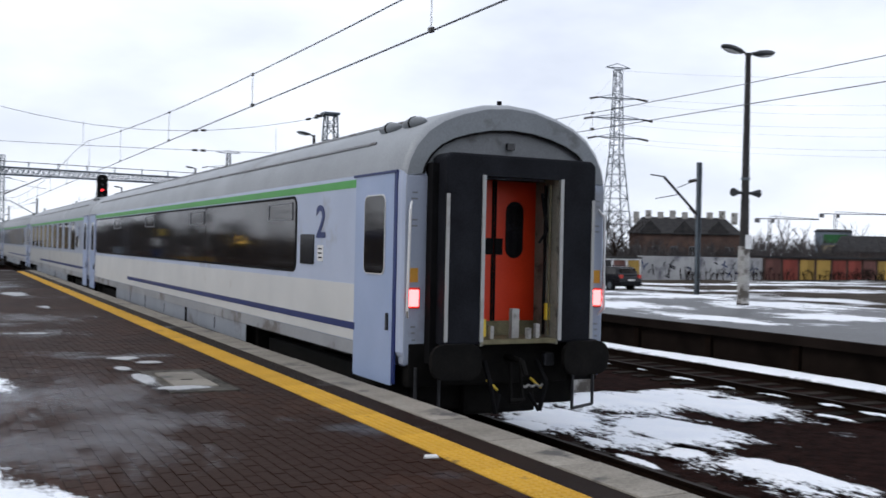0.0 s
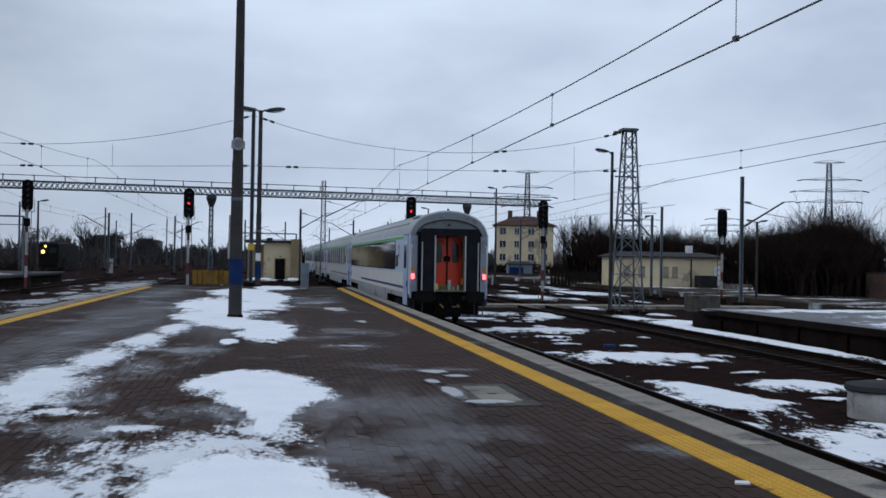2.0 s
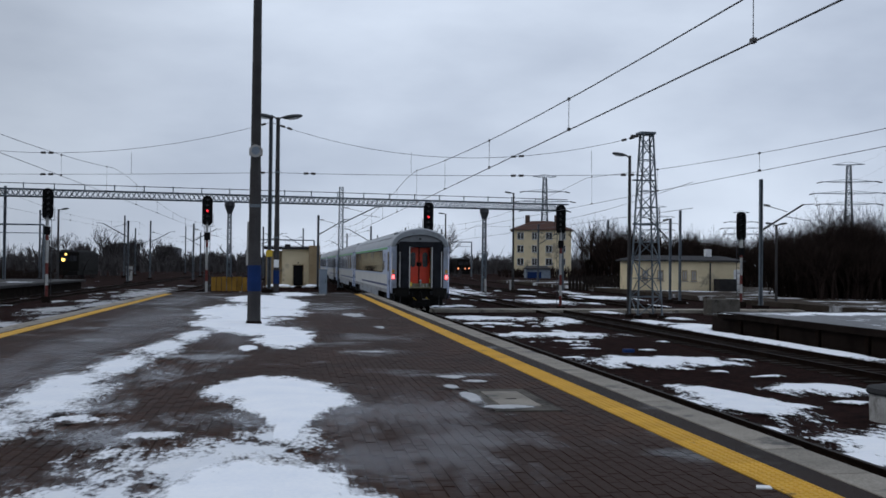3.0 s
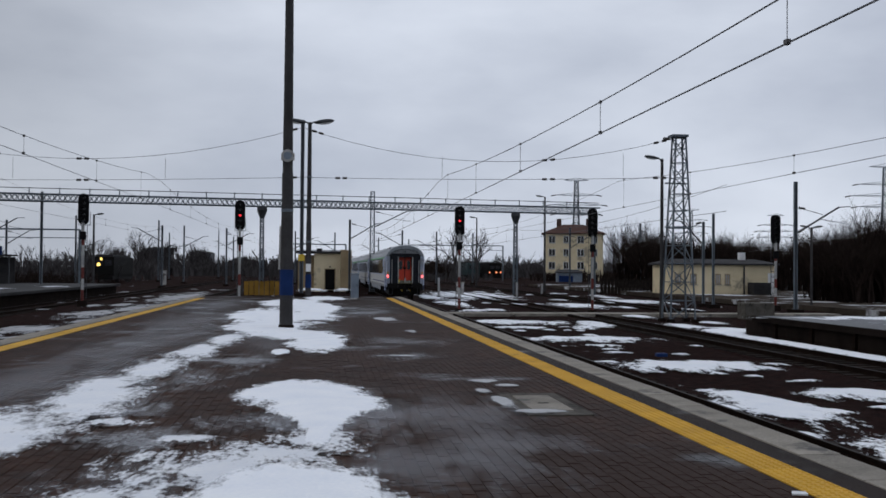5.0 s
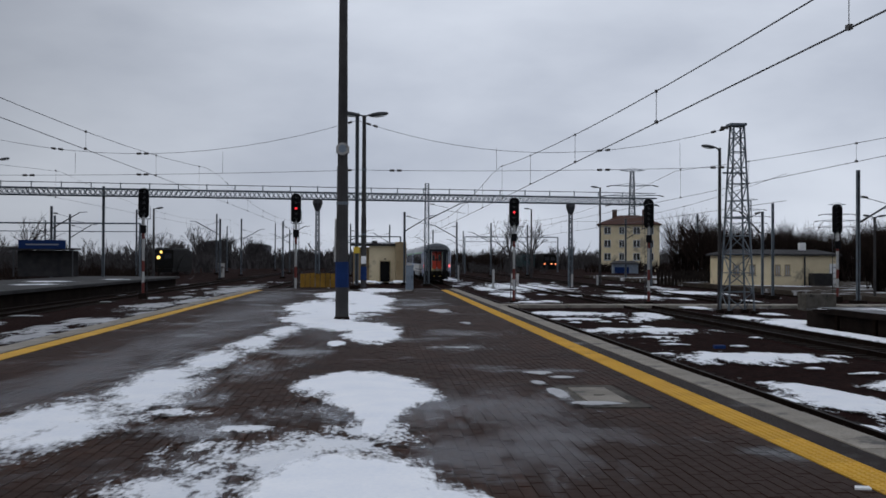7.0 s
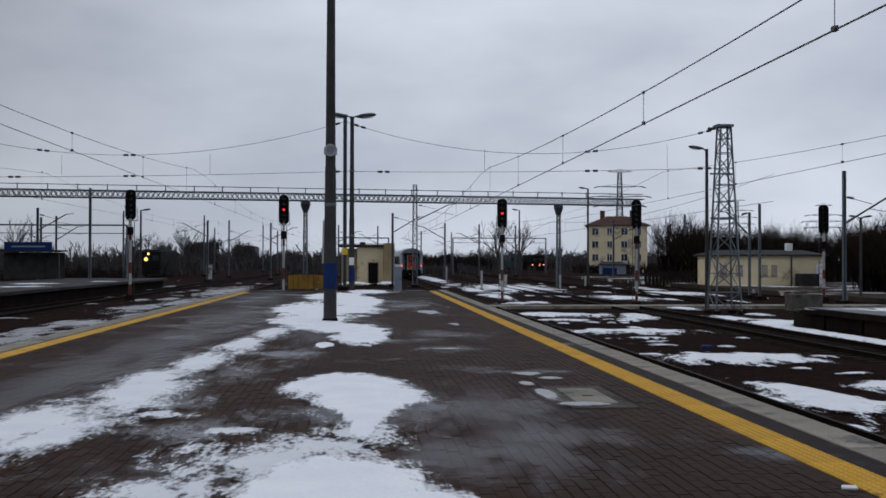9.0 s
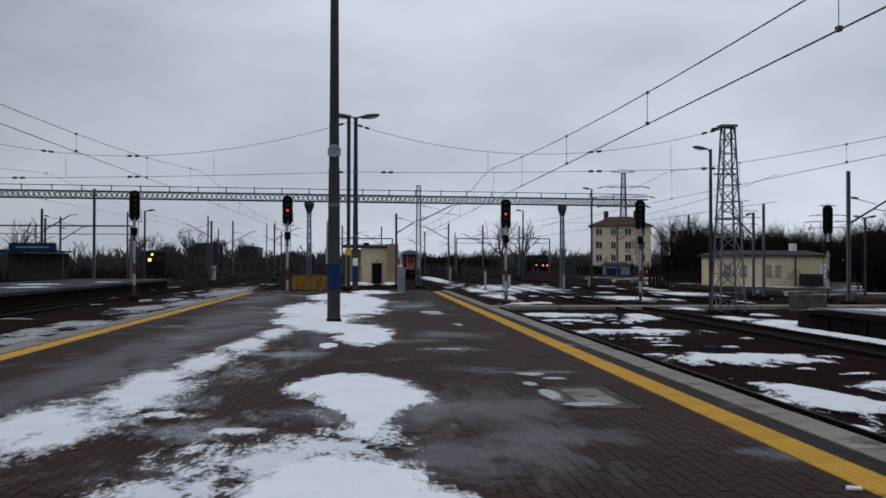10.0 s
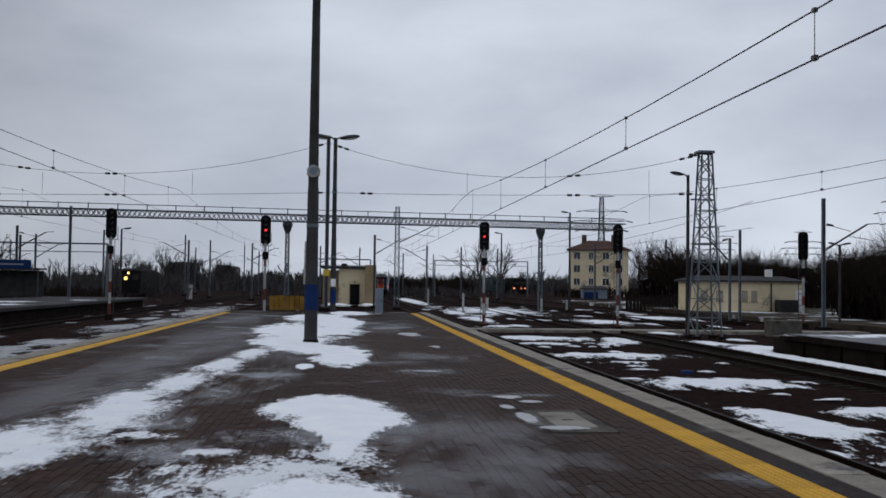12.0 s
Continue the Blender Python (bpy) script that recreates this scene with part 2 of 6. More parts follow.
M = {
    # grey stain of paving and joint puts the wet, icy sheen into colour
    "paving": surface("paving", (0.0155, 0.0067, 0.0038), (0.045, 0.0202, 0.0118), 0.8, 0.62, bump=0.3, fine=70,
                      stain=(0.036, 0.034, 0.037), stain_scale=0.4, stain_at=0.61, rough2=0.3, island=0.16),
    "joint": surface("joint", (0.011, 0.0056, 0.0036), (0.031, 0.0160, 0.0104), 2, 0.7, bump=0.3,
                     stain=(0.034, 0.035, 0.04), stain_scale=0.4, stain_at=0.58, rough2=0.35),
    "asphalt": surface("asphalt", (0.008, 0.0044, 0.0031), (0.023, 0.0130, 0.0094), 0.7, 0.6, bump=0.4, fine=90,
                       stain=(0.026, 0.022, 0.02), stain_scale=0.3, stain_at=0.6, rough2=0.3),
    "wet_asphalt": surface("wet_asphalt", (0.022, 0.022, 0.024), (0.065, 0.067, 0.072), 0.25, 0.5, bump=0.3, fine=40,
                           stain=(0.70, 0.72, 0.76), stain_scale=0.3, stain_at=0.66, rough2=0.8),
    "concrete": surface("concrete", (0.15, 0.134, 0.112), (0.34, 0.31, 0.265), 1.4, 0.8, bump=0.35, rand=0.12,
                        stain=(0.10, 0.095, 0.09), stain_scale=1.5, stain_at=0.6),
    "old_concrete": surface("old_concrete", (0.26, 0.25, 0.24), (0.48, 0.47, 0.45), 2.2, 0.85, bump=0.4,
                            stain=(0.10, 0.09, 0.08), stain_scale=1.8, stain_at=0.58),
    # near-black: the shadow on the platform faces is put into this colour
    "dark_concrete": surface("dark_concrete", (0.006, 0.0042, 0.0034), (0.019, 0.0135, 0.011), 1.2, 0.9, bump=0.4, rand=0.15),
    "yellow_tile": surface("yellow_tile", (0.50, 0.27, 0.03), (0.66, 0.39, 0.05), 1.5, 0.65, bump=0.25, rand=0.10,
                           stain=(0.22, 0.14, 0.05), stain_scale=3.0, stain_at=0.66),
    "ballast": surface("ballast", (0.003, 0.0014, 0.0012), (0.023, 0.0098, 0.0078), 5.0, 0.95, bump=1.0, fine=26,
                       stain=(0.55, 0.57, 0.62), stain_scale=0.5, stain_at=0.70),
    "rail_side": surface("rail_side", (0.006, 0.0036, 0.0026), (0.017, 0.0105, 0.0075), 4, 0.9, 0.0, 0.3),
    "rail_top": surface("rail_top", (0.012, 0.0095, 0.0085), (0.03, 0.024, 0.021), 4, 0.7, 0.2, 0.05),
    "sleeper": surface("sleeper", (0.010, 0.008, 0.007), (0.032, 0.026, 0.022), 3, 0.9, bump=0.4, island=0.2),
    "steel": surface("steel", (0.06, 0.075, 0.09), (0.14, 0.165, 0.19), 2, 0.55, 0.3, 0.15, 40,
                     stain=(0.09, 0.06, 0.045), stain_scale=2.5, stain_at=0.64),
    "dark_steel": surface("dark_steel", (0.018, 0.019, 0.022), (0.05, 0.052, 0.058), 2, 0.5, 0.3, 0.15),
    "pole": surface("pole", (0.022, 0.021, 0.022), (0.065, 0.062, 0.062), 1.2, 0.7, 0.0, 0.25, 50),
    "wire": surface("wire", (0.05, 0.05, 0.055), (0.11, 0.11, 0.12), 2, 0.5, 0.4, 0.0),
    "insulator": surface("insulator", (0.02, 0.016, 0.014), (0.05, 0.04, 0.035), 3, 0.3, 0, 0.0),
    "black": surface("black", (0.003, 0.003, 0.0035), (0.009, 0.009, 0.010), 3, 0.8, 0, 0.1),
    "rubber": surface("rubber", (0.005, 0.0055, 0.008), (0.015, 0.0165, 0.022), 2.5, 0.62, 0, 0.2),
    "white_paint": surface("white_paint", (0.60, 0.60, 0.60), (0.82, 0.82, 0.82), 3, 0.5, 0, 0.05),
    "red_paint": surface("red_paint", (0.45, 0.03, 0.02), (0.6, 0.05, 0.03), 3, 0.5, 0, 0.05),
    "blue_paint": surface("blue_paint", (0.006, 0.018, 0.07), (0.010, 0.030, 0.115), 3, 0.65, 0, 0.05),
    "grey_box": surface("grey_box", (0.13, 0.16, 0.20), (0.22, 0.26, 0.31), 2, 0.5, 0.1, 0.1),
    "yellow_fence": surface("yellow_fence", (0.14, 0.075, 0.012), (0.30, 0.17, 0.03), 2, 0.7, 0, 0.3, rand=0.2),
    "sign_yellow": surface("sign_yellow", (0.65, 0.45, 0.03), (0.8, 0.55, 0.05), 4, 0.5, 0, 0),
    "coach_blue": surface("coach_blue", (0.40, 0.46, 0.60), (0.47, 0.53, 0.67), 1.2, 0.35, 0, 0.03, 80,
                          stain=(0.36, 0.39, 0.46), stain_scale=0.9, stain_at=0.62, carried=True),
    "coach_door": surface("coach_door", (0.30, 0.38, 0.56), (0.36, 0.44, 0.63), 1.5, 0.35, 0, 0.03, 80),
    "coach_white": surface("coach_white", (0.54, 0.55, 0.55), (0.64, 0.645, 0.64), 1.2, 0.4, 0, 0.03, 80,
                           stain=(0.50, 0.49, 0.47), stain_scale=1.6, stain_at=0.66, carried=True),
    "coach_grey": surface("coach_grey", (0.24, 0.25, 0.27), (0.34, 0.35, 0.37), 1.0, 0.5, 0, 0.05, 60,
                          stain=(0.14, 0.13, 0.125), stain_scale=1.2, stain_at=0.58, carried=True),
    "coach_roof": surface("coach_roof", (0.26, 0.275, 0.295), (0.36, 0.38, 0.405), 0.9, 0.45, 0.1, 0.05, 50,
                          stain=(0.23, 0.235, 0.245), stain_scale=0.8, stain_at=0.62, carried=True),
    "coach_end": surface("coach_end", (0.13, 0.138, 0.148), (0.20, 0.21, 0.222), 1.5, 0.5, 0, 0.08, 50,
                         stain=(0.09, 0.09, 0.09), stain_scale=2.0, stain_at=0.6, carried=True),
    # darker copy of coach_roof: shade of the end hood put into the colour
    "coach_hood": surface("coach_hood", (0.15, 0.165, 0.18), (0.22, 0.24, 0.26), 1.2, 0.5, 0, 0.06, 50,
                          stain=(0.11, 0.115, 0.12), stain_scale=1.5, stain_at=0.6, carried=True),
    # darker, more stained copies of coach_blue and coach_white; shade put into the colour
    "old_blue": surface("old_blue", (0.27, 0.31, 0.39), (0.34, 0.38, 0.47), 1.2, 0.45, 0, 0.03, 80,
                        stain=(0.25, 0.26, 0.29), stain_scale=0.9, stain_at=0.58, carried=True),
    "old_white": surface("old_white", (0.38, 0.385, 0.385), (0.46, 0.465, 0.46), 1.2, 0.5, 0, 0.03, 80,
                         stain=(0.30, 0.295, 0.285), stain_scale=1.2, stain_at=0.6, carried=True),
    "passage": surface("passage", (0.17, 0.162, 0.135), (0.30, 0.285, 0.24), 3.0, 0.6, 0, 0.06, 40,
                       stain=(0.10, 0.095, 0.08), stain_scale=4.0, stain_at=0.6, carried=True),
    "coach_skirt": surface("coach_skirt", (0.22, 0.24, 0.28), (0.31, 0.335, 0.375), 1.0, 0.5, 0, 0.05, 60,
                           stain=(0.14, 0.135, 0.13), stain_scale=1.2, stain_at=0.6, carried=True),
    "dull_green": surface("dull_green", (0.03, 0.11, 0.045), (0.05, 0.16, 0.065), 2, 0.6, 0, 0.0),
    "coach_green": surface("coach_green", (0.055, 0.30, 0.05), (0.08, 0.39, 0.07), 2, 0.4, 0, 0.0),
    "coach_line": surface("coach_line", (0.006, 0.018, 0.11), (0.010, 0.028, 0.15), 2, 0.4, 0, 0.0),
    "coach_red": surface("coach_red", (0.62, 0.034, 0.006), (0.76, 0.050, 0.009), 2.5, 0.4, 0, 0.05),
    "footplate": surface("footplate", (0.10, 0.095, 0.06), (0.26, 0.23, 0.14), 6, 0.6, 0.2, 0.3),
    "underframe": surface("underframe", (0.004, 0.004, 0.004), (0.012, 0.011, 0.010), 4, 0.8, 0.1, 0.4),
    "reflector": surface("reflector", (0.5, 0.25, 0.02), (0.6, 0.3, 0.03), 4, 0.4, 0, 0),
    "grey_marks": surface("grey_marks", (0.16, 0.17, 0.19), (0.22, 0.23, 0.25), 4, 0.5, 0, 0),
    "plaster": surface("plaster", (0.62, 0.52, 0.33), (0.76, 0.65, 0.44), 0.8, 0.9, 0, 0.15, 30,
                       stain=(0.36, 0.31, 0.23), stain_scale=0.5, stain_at=0.6),
    "tan_plaster": surface("tan_plaster", (0.27, 0.20, 0.115), (0.38, 0.29, 0.175), 0.9, 0.9, 0, 0.2, 30,
                           stain=(0.16, 0.13, 0.10), stain_scale=0.8, stain_at=0.6),
    "roof_dark": surface("roof_dark", (0.02, 0.02, 0.022), (0.05, 0.048, 0.048), 1.5, 0.8, 0, 0.2),
    "roof_red": surface("roof_red", (0.055, 0.030, 0.024), (0.09, 0.046, 0.036), 1.0, 0.85, 0, 0.2),
    "brick_dark": surface("brick_dark", (0.055, 0.04, 0.035), (0.13, 0.085, 0.07), 0.7, 0.9, 0, 0.2, 20),
    "graffiti_wall": surface("graffiti_wall", (0.22, 0.22, 0.23), (0.48, 0.48, 0.48), 0.35, 0.85, 0, 0.2, 15,
                             stain=(0.13, 0.13, 0.15), stain_scale=0.5, stain_at=0.60),
    "garage_red": surface("garage_red", (0.20, 0.045, 0.035), (0.30, 0.075, 0.055), 0.8, 0.7, 0, 0.1, rand=0.2),
    "garage_brown": surface("garage_brown", (0.11, 0.05, 0.045), (0.18, 0.085, 0.07), 0.8, 0.7, 0, 0.1, rand=0.2),
    "garage_yellow": surface("garage_yellow", (0.33, 0.21, 0.05), (0.46, 0.30, 0.08), 0.8, 0.7, 0, 0.1, rand=0.2),
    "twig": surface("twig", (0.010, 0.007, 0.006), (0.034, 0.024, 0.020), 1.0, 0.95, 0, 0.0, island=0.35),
    # paler and greyer than twig: distance haze put into the colour
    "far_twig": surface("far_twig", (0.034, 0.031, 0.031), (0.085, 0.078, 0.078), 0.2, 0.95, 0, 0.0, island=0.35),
    "car_paint": surface("car_paint", (0.006, 0.006, 0.009), (0.012, 0.012, 0.016), 1, 0.22, 0.3, 0.0),
    "dry_grass": surface("dry_grass", (0.026, 0.021, 0.017), (0.068, 0.055, 0.043), 0.8, 0.95, 0, 0.5, 20,
                         stain=(0.74, 0.76, 0.80), stain_scale=0.15, stain_at=0.565),
    "tail_red": glow("tail_red", (1.0, 0.12, 0.12), 3.0),
    "teal": surface("teal", (0.003, 0.016, 0.018), (0.007, 0.03, 0.033), 2, 0.5, 0, 0.05),
    "signal_red": glow("signal_red", (1.0, 0.03, 0.04), 1.6),
    "headlight": glow("headlight", (1.0, 0.62, 0.12), 3.0),
    "far_light": glow("far_light", (1.0, 0.25, 0.10), 3.0),
}
for damp, sheen in (("paving", 0.06), ("joint", 0.06), ("asphalt", 0.05), ("ballast", 0.02)):
    M[damp].node_tree.nodes["Principled BSDF"].inputs["Specular IOR Level"].default_value = sheen
M["snow"] = thawing("snow", 1.0, 0.22, breakup=0.5)
M["loose_snow"] = thawing("loose_snow", 0.94, 0.30, breakup=1.15)
M["trail_snow"] = thawing("trail_snow", 0.92, 0.50, breakup=0.95)
M["thin_snow"] = thawing("thin_snow", 0.34, 1.1, (0.48, 0.50, 0.54), (0.72, 0.74, 0.78), 2.6, 0.5)
M["grey_snow"] = thawing("grey_snow", 0.55, 0.45, (0.50, 0.51, 0.53), (0.74, 0.75, 0.77), 1.3)
M["frayed_snow"] = thawing("frayed_snow", 0.85, 0.55, breakup=1.7)
M["dirty_snow"] = thawing("dirty_snow", 0.6, 0.5, (0.55, 0.56, 0.58), (0.8, 0.81, 0.83), 0.8)
# slush film whose pale colour also stands for sky sheen on wet paving
M["slush"] = thawing("slush", 0.20, 0.8, (0.38, 0.40, 0.45), (0.60, 0.62, 0.67), 1.3, 0.3)
M["far_paving"] = surface("far_paving", (0.016, 0.015, 0.015), (0.045, 0.043, 0.043), 0.4, 0.7, bump=0.3, fine=30)
M["cover_edge"] = surface("cover_edge", (0.05, 0.045, 0.038), (0.125, 0.114, 0.098), 2.5, 0.85, bump=0.4, stain=(0.03, 0.027, 0.024), stain_scale=3.0, stain_at=0.58)
# grey of the far blocks, their haze held in the colour
M["far_wall"] = surface("far_wall", (0.10, 0.10, 0.11), (0.17, 0.17, 0.18), 0.2, 0.9, 0, 0.0)
M["mast_red"] = surface("mast_red", (0.085, 0.025, 0.022), (0.16, 0.042, 0.036), 3, 0.6, 0, 0.05)
M["mast_white"] = surface("mast_white", (0.24, 0.24, 0.24), (0.42, 0.42, 0.41), 3, 0.6, 0, 0.05)
M["lamp_housing"] = surface("lamp_housing", (0.018, 0.02, 0.022), (0.045, 0.048, 0.052), 3, 0.4, 0.2, 0.0)
M["lens_dark"] = surface("lens_dark", (0.006, 0.006, 0.008), (0.015, 0.015, 0.018), 3, 0.15, 0, 0.0)
glass = surface("tinted_glass", (0.010, 0.008, 0.008), (0.022, 0.019, 0.018), 0.5, 0.06, 0, 0.0,
                stain=(0.050, 0.044, 0.040), stain_scale=2.2, stain_at=0.59, carried=True)
glass.node_tree.nodes["Principled BSDF"].inputs["Specular IOR Level"].default_value = 0.7
M["glass"] = glass

# ---- small mesh tools ----
def box(bm, x0, y0, z0, x1, y1, z1):
    v = [bm.verts.new(p) for p in ((x0, y0, z0), (x1, y0, z0), (x1, y1, z0), (x0, y1, z0),
                                   (x0, y0, z1), (x1, y0, z1), (x1, y1, z1), (x0, y1, z1))]
    for f in ((3, 2, 1, 0), (4, 5, 6, 7), (0, 1, 5, 4), (1, 2, 6, 5), (2, 3, 7, 6), (3, 0, 4, 7)):
        bm.faces.new([v[i] for i in f])


def tube(bm, p, q, r0, r1=None, n=6, caps=True):
    """A round or many-sided bar from p to q."""
    r1 = r0 if r1 is None else r1
    p, q = Vector(p), Vector(q)
    d = (q - p).normalized()
    a = d.cross(Vector((0, 0, 1)) if abs(d.z) < 0.9 else Vector((1, 0, 0))).normalized()
    b = d.cross(a)
    rings = []
    for c, r in ((p, r0), (q, r1)):
        rings.append([bm.verts.new(c + (a * math.cos(2 * math.pi * i / n) + b * math.sin(2 * math.pi * i / n)) * r)
                      for i in range(n)])
    for i in range(n):
        j = (i + 1) % n
        bm.faces.new((rings[0][i], rings[0][j], rings[1][j], rings[1][i]))
    if caps and n > 2:
        bm.faces.new(rings[0][::-1])
        bm.faces.new(rings[1])


def lathe(bm, centre, profile, n=16):
    """A turned body: profile rows of (radius, height)."""
    rings = []
    for r, h in profile:
        rings.append([bm.verts.new((centre[0] + r * math.cos(2 * math.pi * i / n), centre[1] + r * math.sin(2 * math.pi * i / n),
                                    centre[2] + h)) for i in range(n)])
    for a, b in zip(rings, rings[1:]):
        for i in range(n):
            j = (i + 1) % n
            bm.faces.new((a[i], a[j], b[j], b[i]))
    bm.faces.new(rings[0][::-1])
    bm.faces.new(rings[-1])


def ellipsoid(bm, c, rx, ry, rz, n=10, rows=6):
    rings = []
    for k in range(1, rows):
        a = math.pi * k / rows
        rings.append([bm.verts.new((c[0] + rx * math.sin(a) * math.cos(2 * math.pi * i / n),
                                    c[1] + ry * math.sin(a) * math.sin(2 * math.pi * i / n), c[2] - rz * math.cos(a)))
                      for i in range(n)])
    for a, b in zip(rings, rings[1:]):
        for i in range(n):
            j = (i + 1) % n
            bm.faces.new((a[i], a[j], b[j], b[i]))
    bm.faces.new(rings[0][::-1])
    bm.faces.new(rings[-1])


def prism(bm, outline, axis, a0, a1):
    """Extrude an outline of 2D points along an axis, 'x' or 'y' or 'z'."""
    def place(u, v, a):
        return {"x": (a, u, v), "y": (u, a, v), "z": (u, v, a)}[axis]
    lo = [bm.verts.new(place(u, v, a0)) for u, v in outline]
    hi = [bm.verts.new(place(u, v, a1)) for u, v in outline]
    n = len(outline)
    for i in range(n):
        j = (i + 1) % n
        bm.faces.new((lo[i], lo[j], hi[j], hi[i]))
    bm.faces.new(lo[::-1])
    bm.faces.new(hi)


def mesh_of(name, bm, material, smooth=False, bevel=0.0):
    if bevel:
        bmesh.ops.bevel(bm, geom=bm.edges[:], offset=bevel, segments=2, profile=0.6, affect="EDGES", clamp_overlap=True)
    bmesh.ops.recalc_face_normals(bm, faces=bm.faces[:])
    me = bpy.data.meshes.new(name)
    bm.to_mesh(me)
    bm.free()
    me.materials.append(M[material])
    if smooth:
        for p in me.polygons:
            p.use_smooth = True
    return me


def part(name, bm, material, parent=None, label="", smooth=False, bevel=0.0):
    ob = new(name, mesh_of(name, bm, material, smooth, bevel))
    if parent is not None:
        ob.parent = parent
    return tagged(ob, label)


def thing(name, label, category, m=None, group="", kind=""):
    e = new(name)
    e.empty_display_size = 0.2
    if m is not None:
        e.matrix_world = m
    return tagged(e, label, category, group, kind)


def make(build, *args):
    bm = bmesh.new()
    build(bm, *args)
    return bm


def boxes(*rows):
    bm = bmesh.new()
    for r in rows:
        box(bm, *r)
    return bm


def tubes(rows, n=6):
    bm = bmesh.new()
    for r in rows:
        tube(bm, r[0], r[1], r[2], r[3] if len(r) > 3 else None, n)
    return bm


# ---- the plan, in metres: tracks run along y, the platform's top is z = 0 ----
RAIL = -0.76
SOIL = -0.93
TRACK = 6.11
TRACK_R, TRACK_L, TRACK_LL = 13.70, -8.25, -16.30
EDGE_R, EDGE_L = 4.40, -6.55
END = 54.5

# ground: one sheet out to the horizon, finer near the platform
def ground_sheet(bm):
    xs = [-2500, -600, -200, -80] + [-50 + 2.5 * i for i in range(61)] + [130, 220, 600, 2500]
    ys = [-2500, -500, -120, -40] + [-20 + 2.5 * i for i in range(61)] + [160, 220, 400, 800, 2500]
    rows = []
    for y in ys:
        row = []
        for x in xs:
            rise = 0.32 * min(1, max(0, (x - 27) / 8))
            row.append(bm.verts.new((x, y, SOIL + rise + 0.07 * noise.noise(Vector((x * 0.21, y * 0.17, 0))))))
        rows.append(row)
    for a, b in zip(rows, rows[1:]):
        for i in range(len(xs) - 1):
            bm.faces.new((a[i], a[i + 1], b[i + 1], b[i]))


tagged(part("ground", make(ground_sheet), "ballast", smooth=True), "dark ballast and soil with thawing snow patches", "ground", kind="structure")

# far meadow beyond the right platform
tagged(part("meadow", boxes((29.5, -30, SOIL - 0.3, 150, 140, SOIL + 0.42)), "dry_grass"), "rough yard with dry grass and old snow", "ground", kind="structure")

# the platform: body, surface, ramp
platform = thing("platform", "island platform with dark block paving and concrete edges", "platform", kind="structure")
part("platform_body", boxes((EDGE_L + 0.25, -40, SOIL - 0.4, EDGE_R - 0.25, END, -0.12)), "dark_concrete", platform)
part("bedding", boxes((EDGE_L + 0.6, -40, -0.12, 3.40, END, -0.0045)), "joint", platform)
part("asphalt_strip", boxes((3.742, -40, -0.12, 4.02, END, -0.004)), "asphalt", platform)
part("ramp", make(prism, [(END, SOIL - 0.3), (END + 7, SOIL - 0.3), (END + 7, SOIL + 0.1), (END, -0.02)], "x", EDGE_L + 1.5, EDGE_R - 1.0), "asphalt", platform)

# the platform across the tracks
platform_r = thing("platform_across", "low side platform with dark plank face and wet icy surface", "platform", kind="structure")
part("surface", boxes((15.75, -45, -0.26, 27.2, 34.6, -0.07)), "wet_asphalt", platform_r)
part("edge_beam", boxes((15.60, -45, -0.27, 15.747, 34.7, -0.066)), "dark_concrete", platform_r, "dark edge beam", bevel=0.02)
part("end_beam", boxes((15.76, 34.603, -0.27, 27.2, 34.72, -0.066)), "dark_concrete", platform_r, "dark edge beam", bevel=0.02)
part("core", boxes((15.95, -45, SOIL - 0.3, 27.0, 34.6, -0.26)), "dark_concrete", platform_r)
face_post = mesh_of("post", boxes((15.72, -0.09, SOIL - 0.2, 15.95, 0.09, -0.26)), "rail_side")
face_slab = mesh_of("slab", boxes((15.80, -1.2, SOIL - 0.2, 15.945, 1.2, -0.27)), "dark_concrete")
for i in range(22):
    for me, off in ((face_post, 0), (face_slab, 1.3)):
        ob = new(me.name, me)
        ob.parent, ob.location = platform_r, (0, 34.4 - 2.6 * i + off - 1.3, 0)

# the platform beyond the left tracks
platform_l = thing("platform_beyond", "distant side platform with black shadowed edge", "platform", kind="structure")
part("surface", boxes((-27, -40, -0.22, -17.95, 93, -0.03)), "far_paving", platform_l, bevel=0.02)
# shadowed edge made black by the core's own colour
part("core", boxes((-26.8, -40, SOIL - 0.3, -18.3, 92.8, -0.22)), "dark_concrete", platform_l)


# ---- tracks ----
def rail_head(bm, x, y0, y1):
    prism(bm, [(x - 0.07, RAIL - 0.16), (x + 0.07, RAIL - 0.16), (x + 0.018, RAIL - 0.13), (x + 0.018, RAIL - 0.045),
               (x + 0.035, RAIL - 0.03), (x + 0.035, RAIL - 0.004), (x - 0.035, RAIL - 0.004), (x - 0.035, RAIL - 0.03),
               (x - 0.018, RAIL - 0.045), (x - 0.018, RAIL - 0.13)], "y", y0, y1)


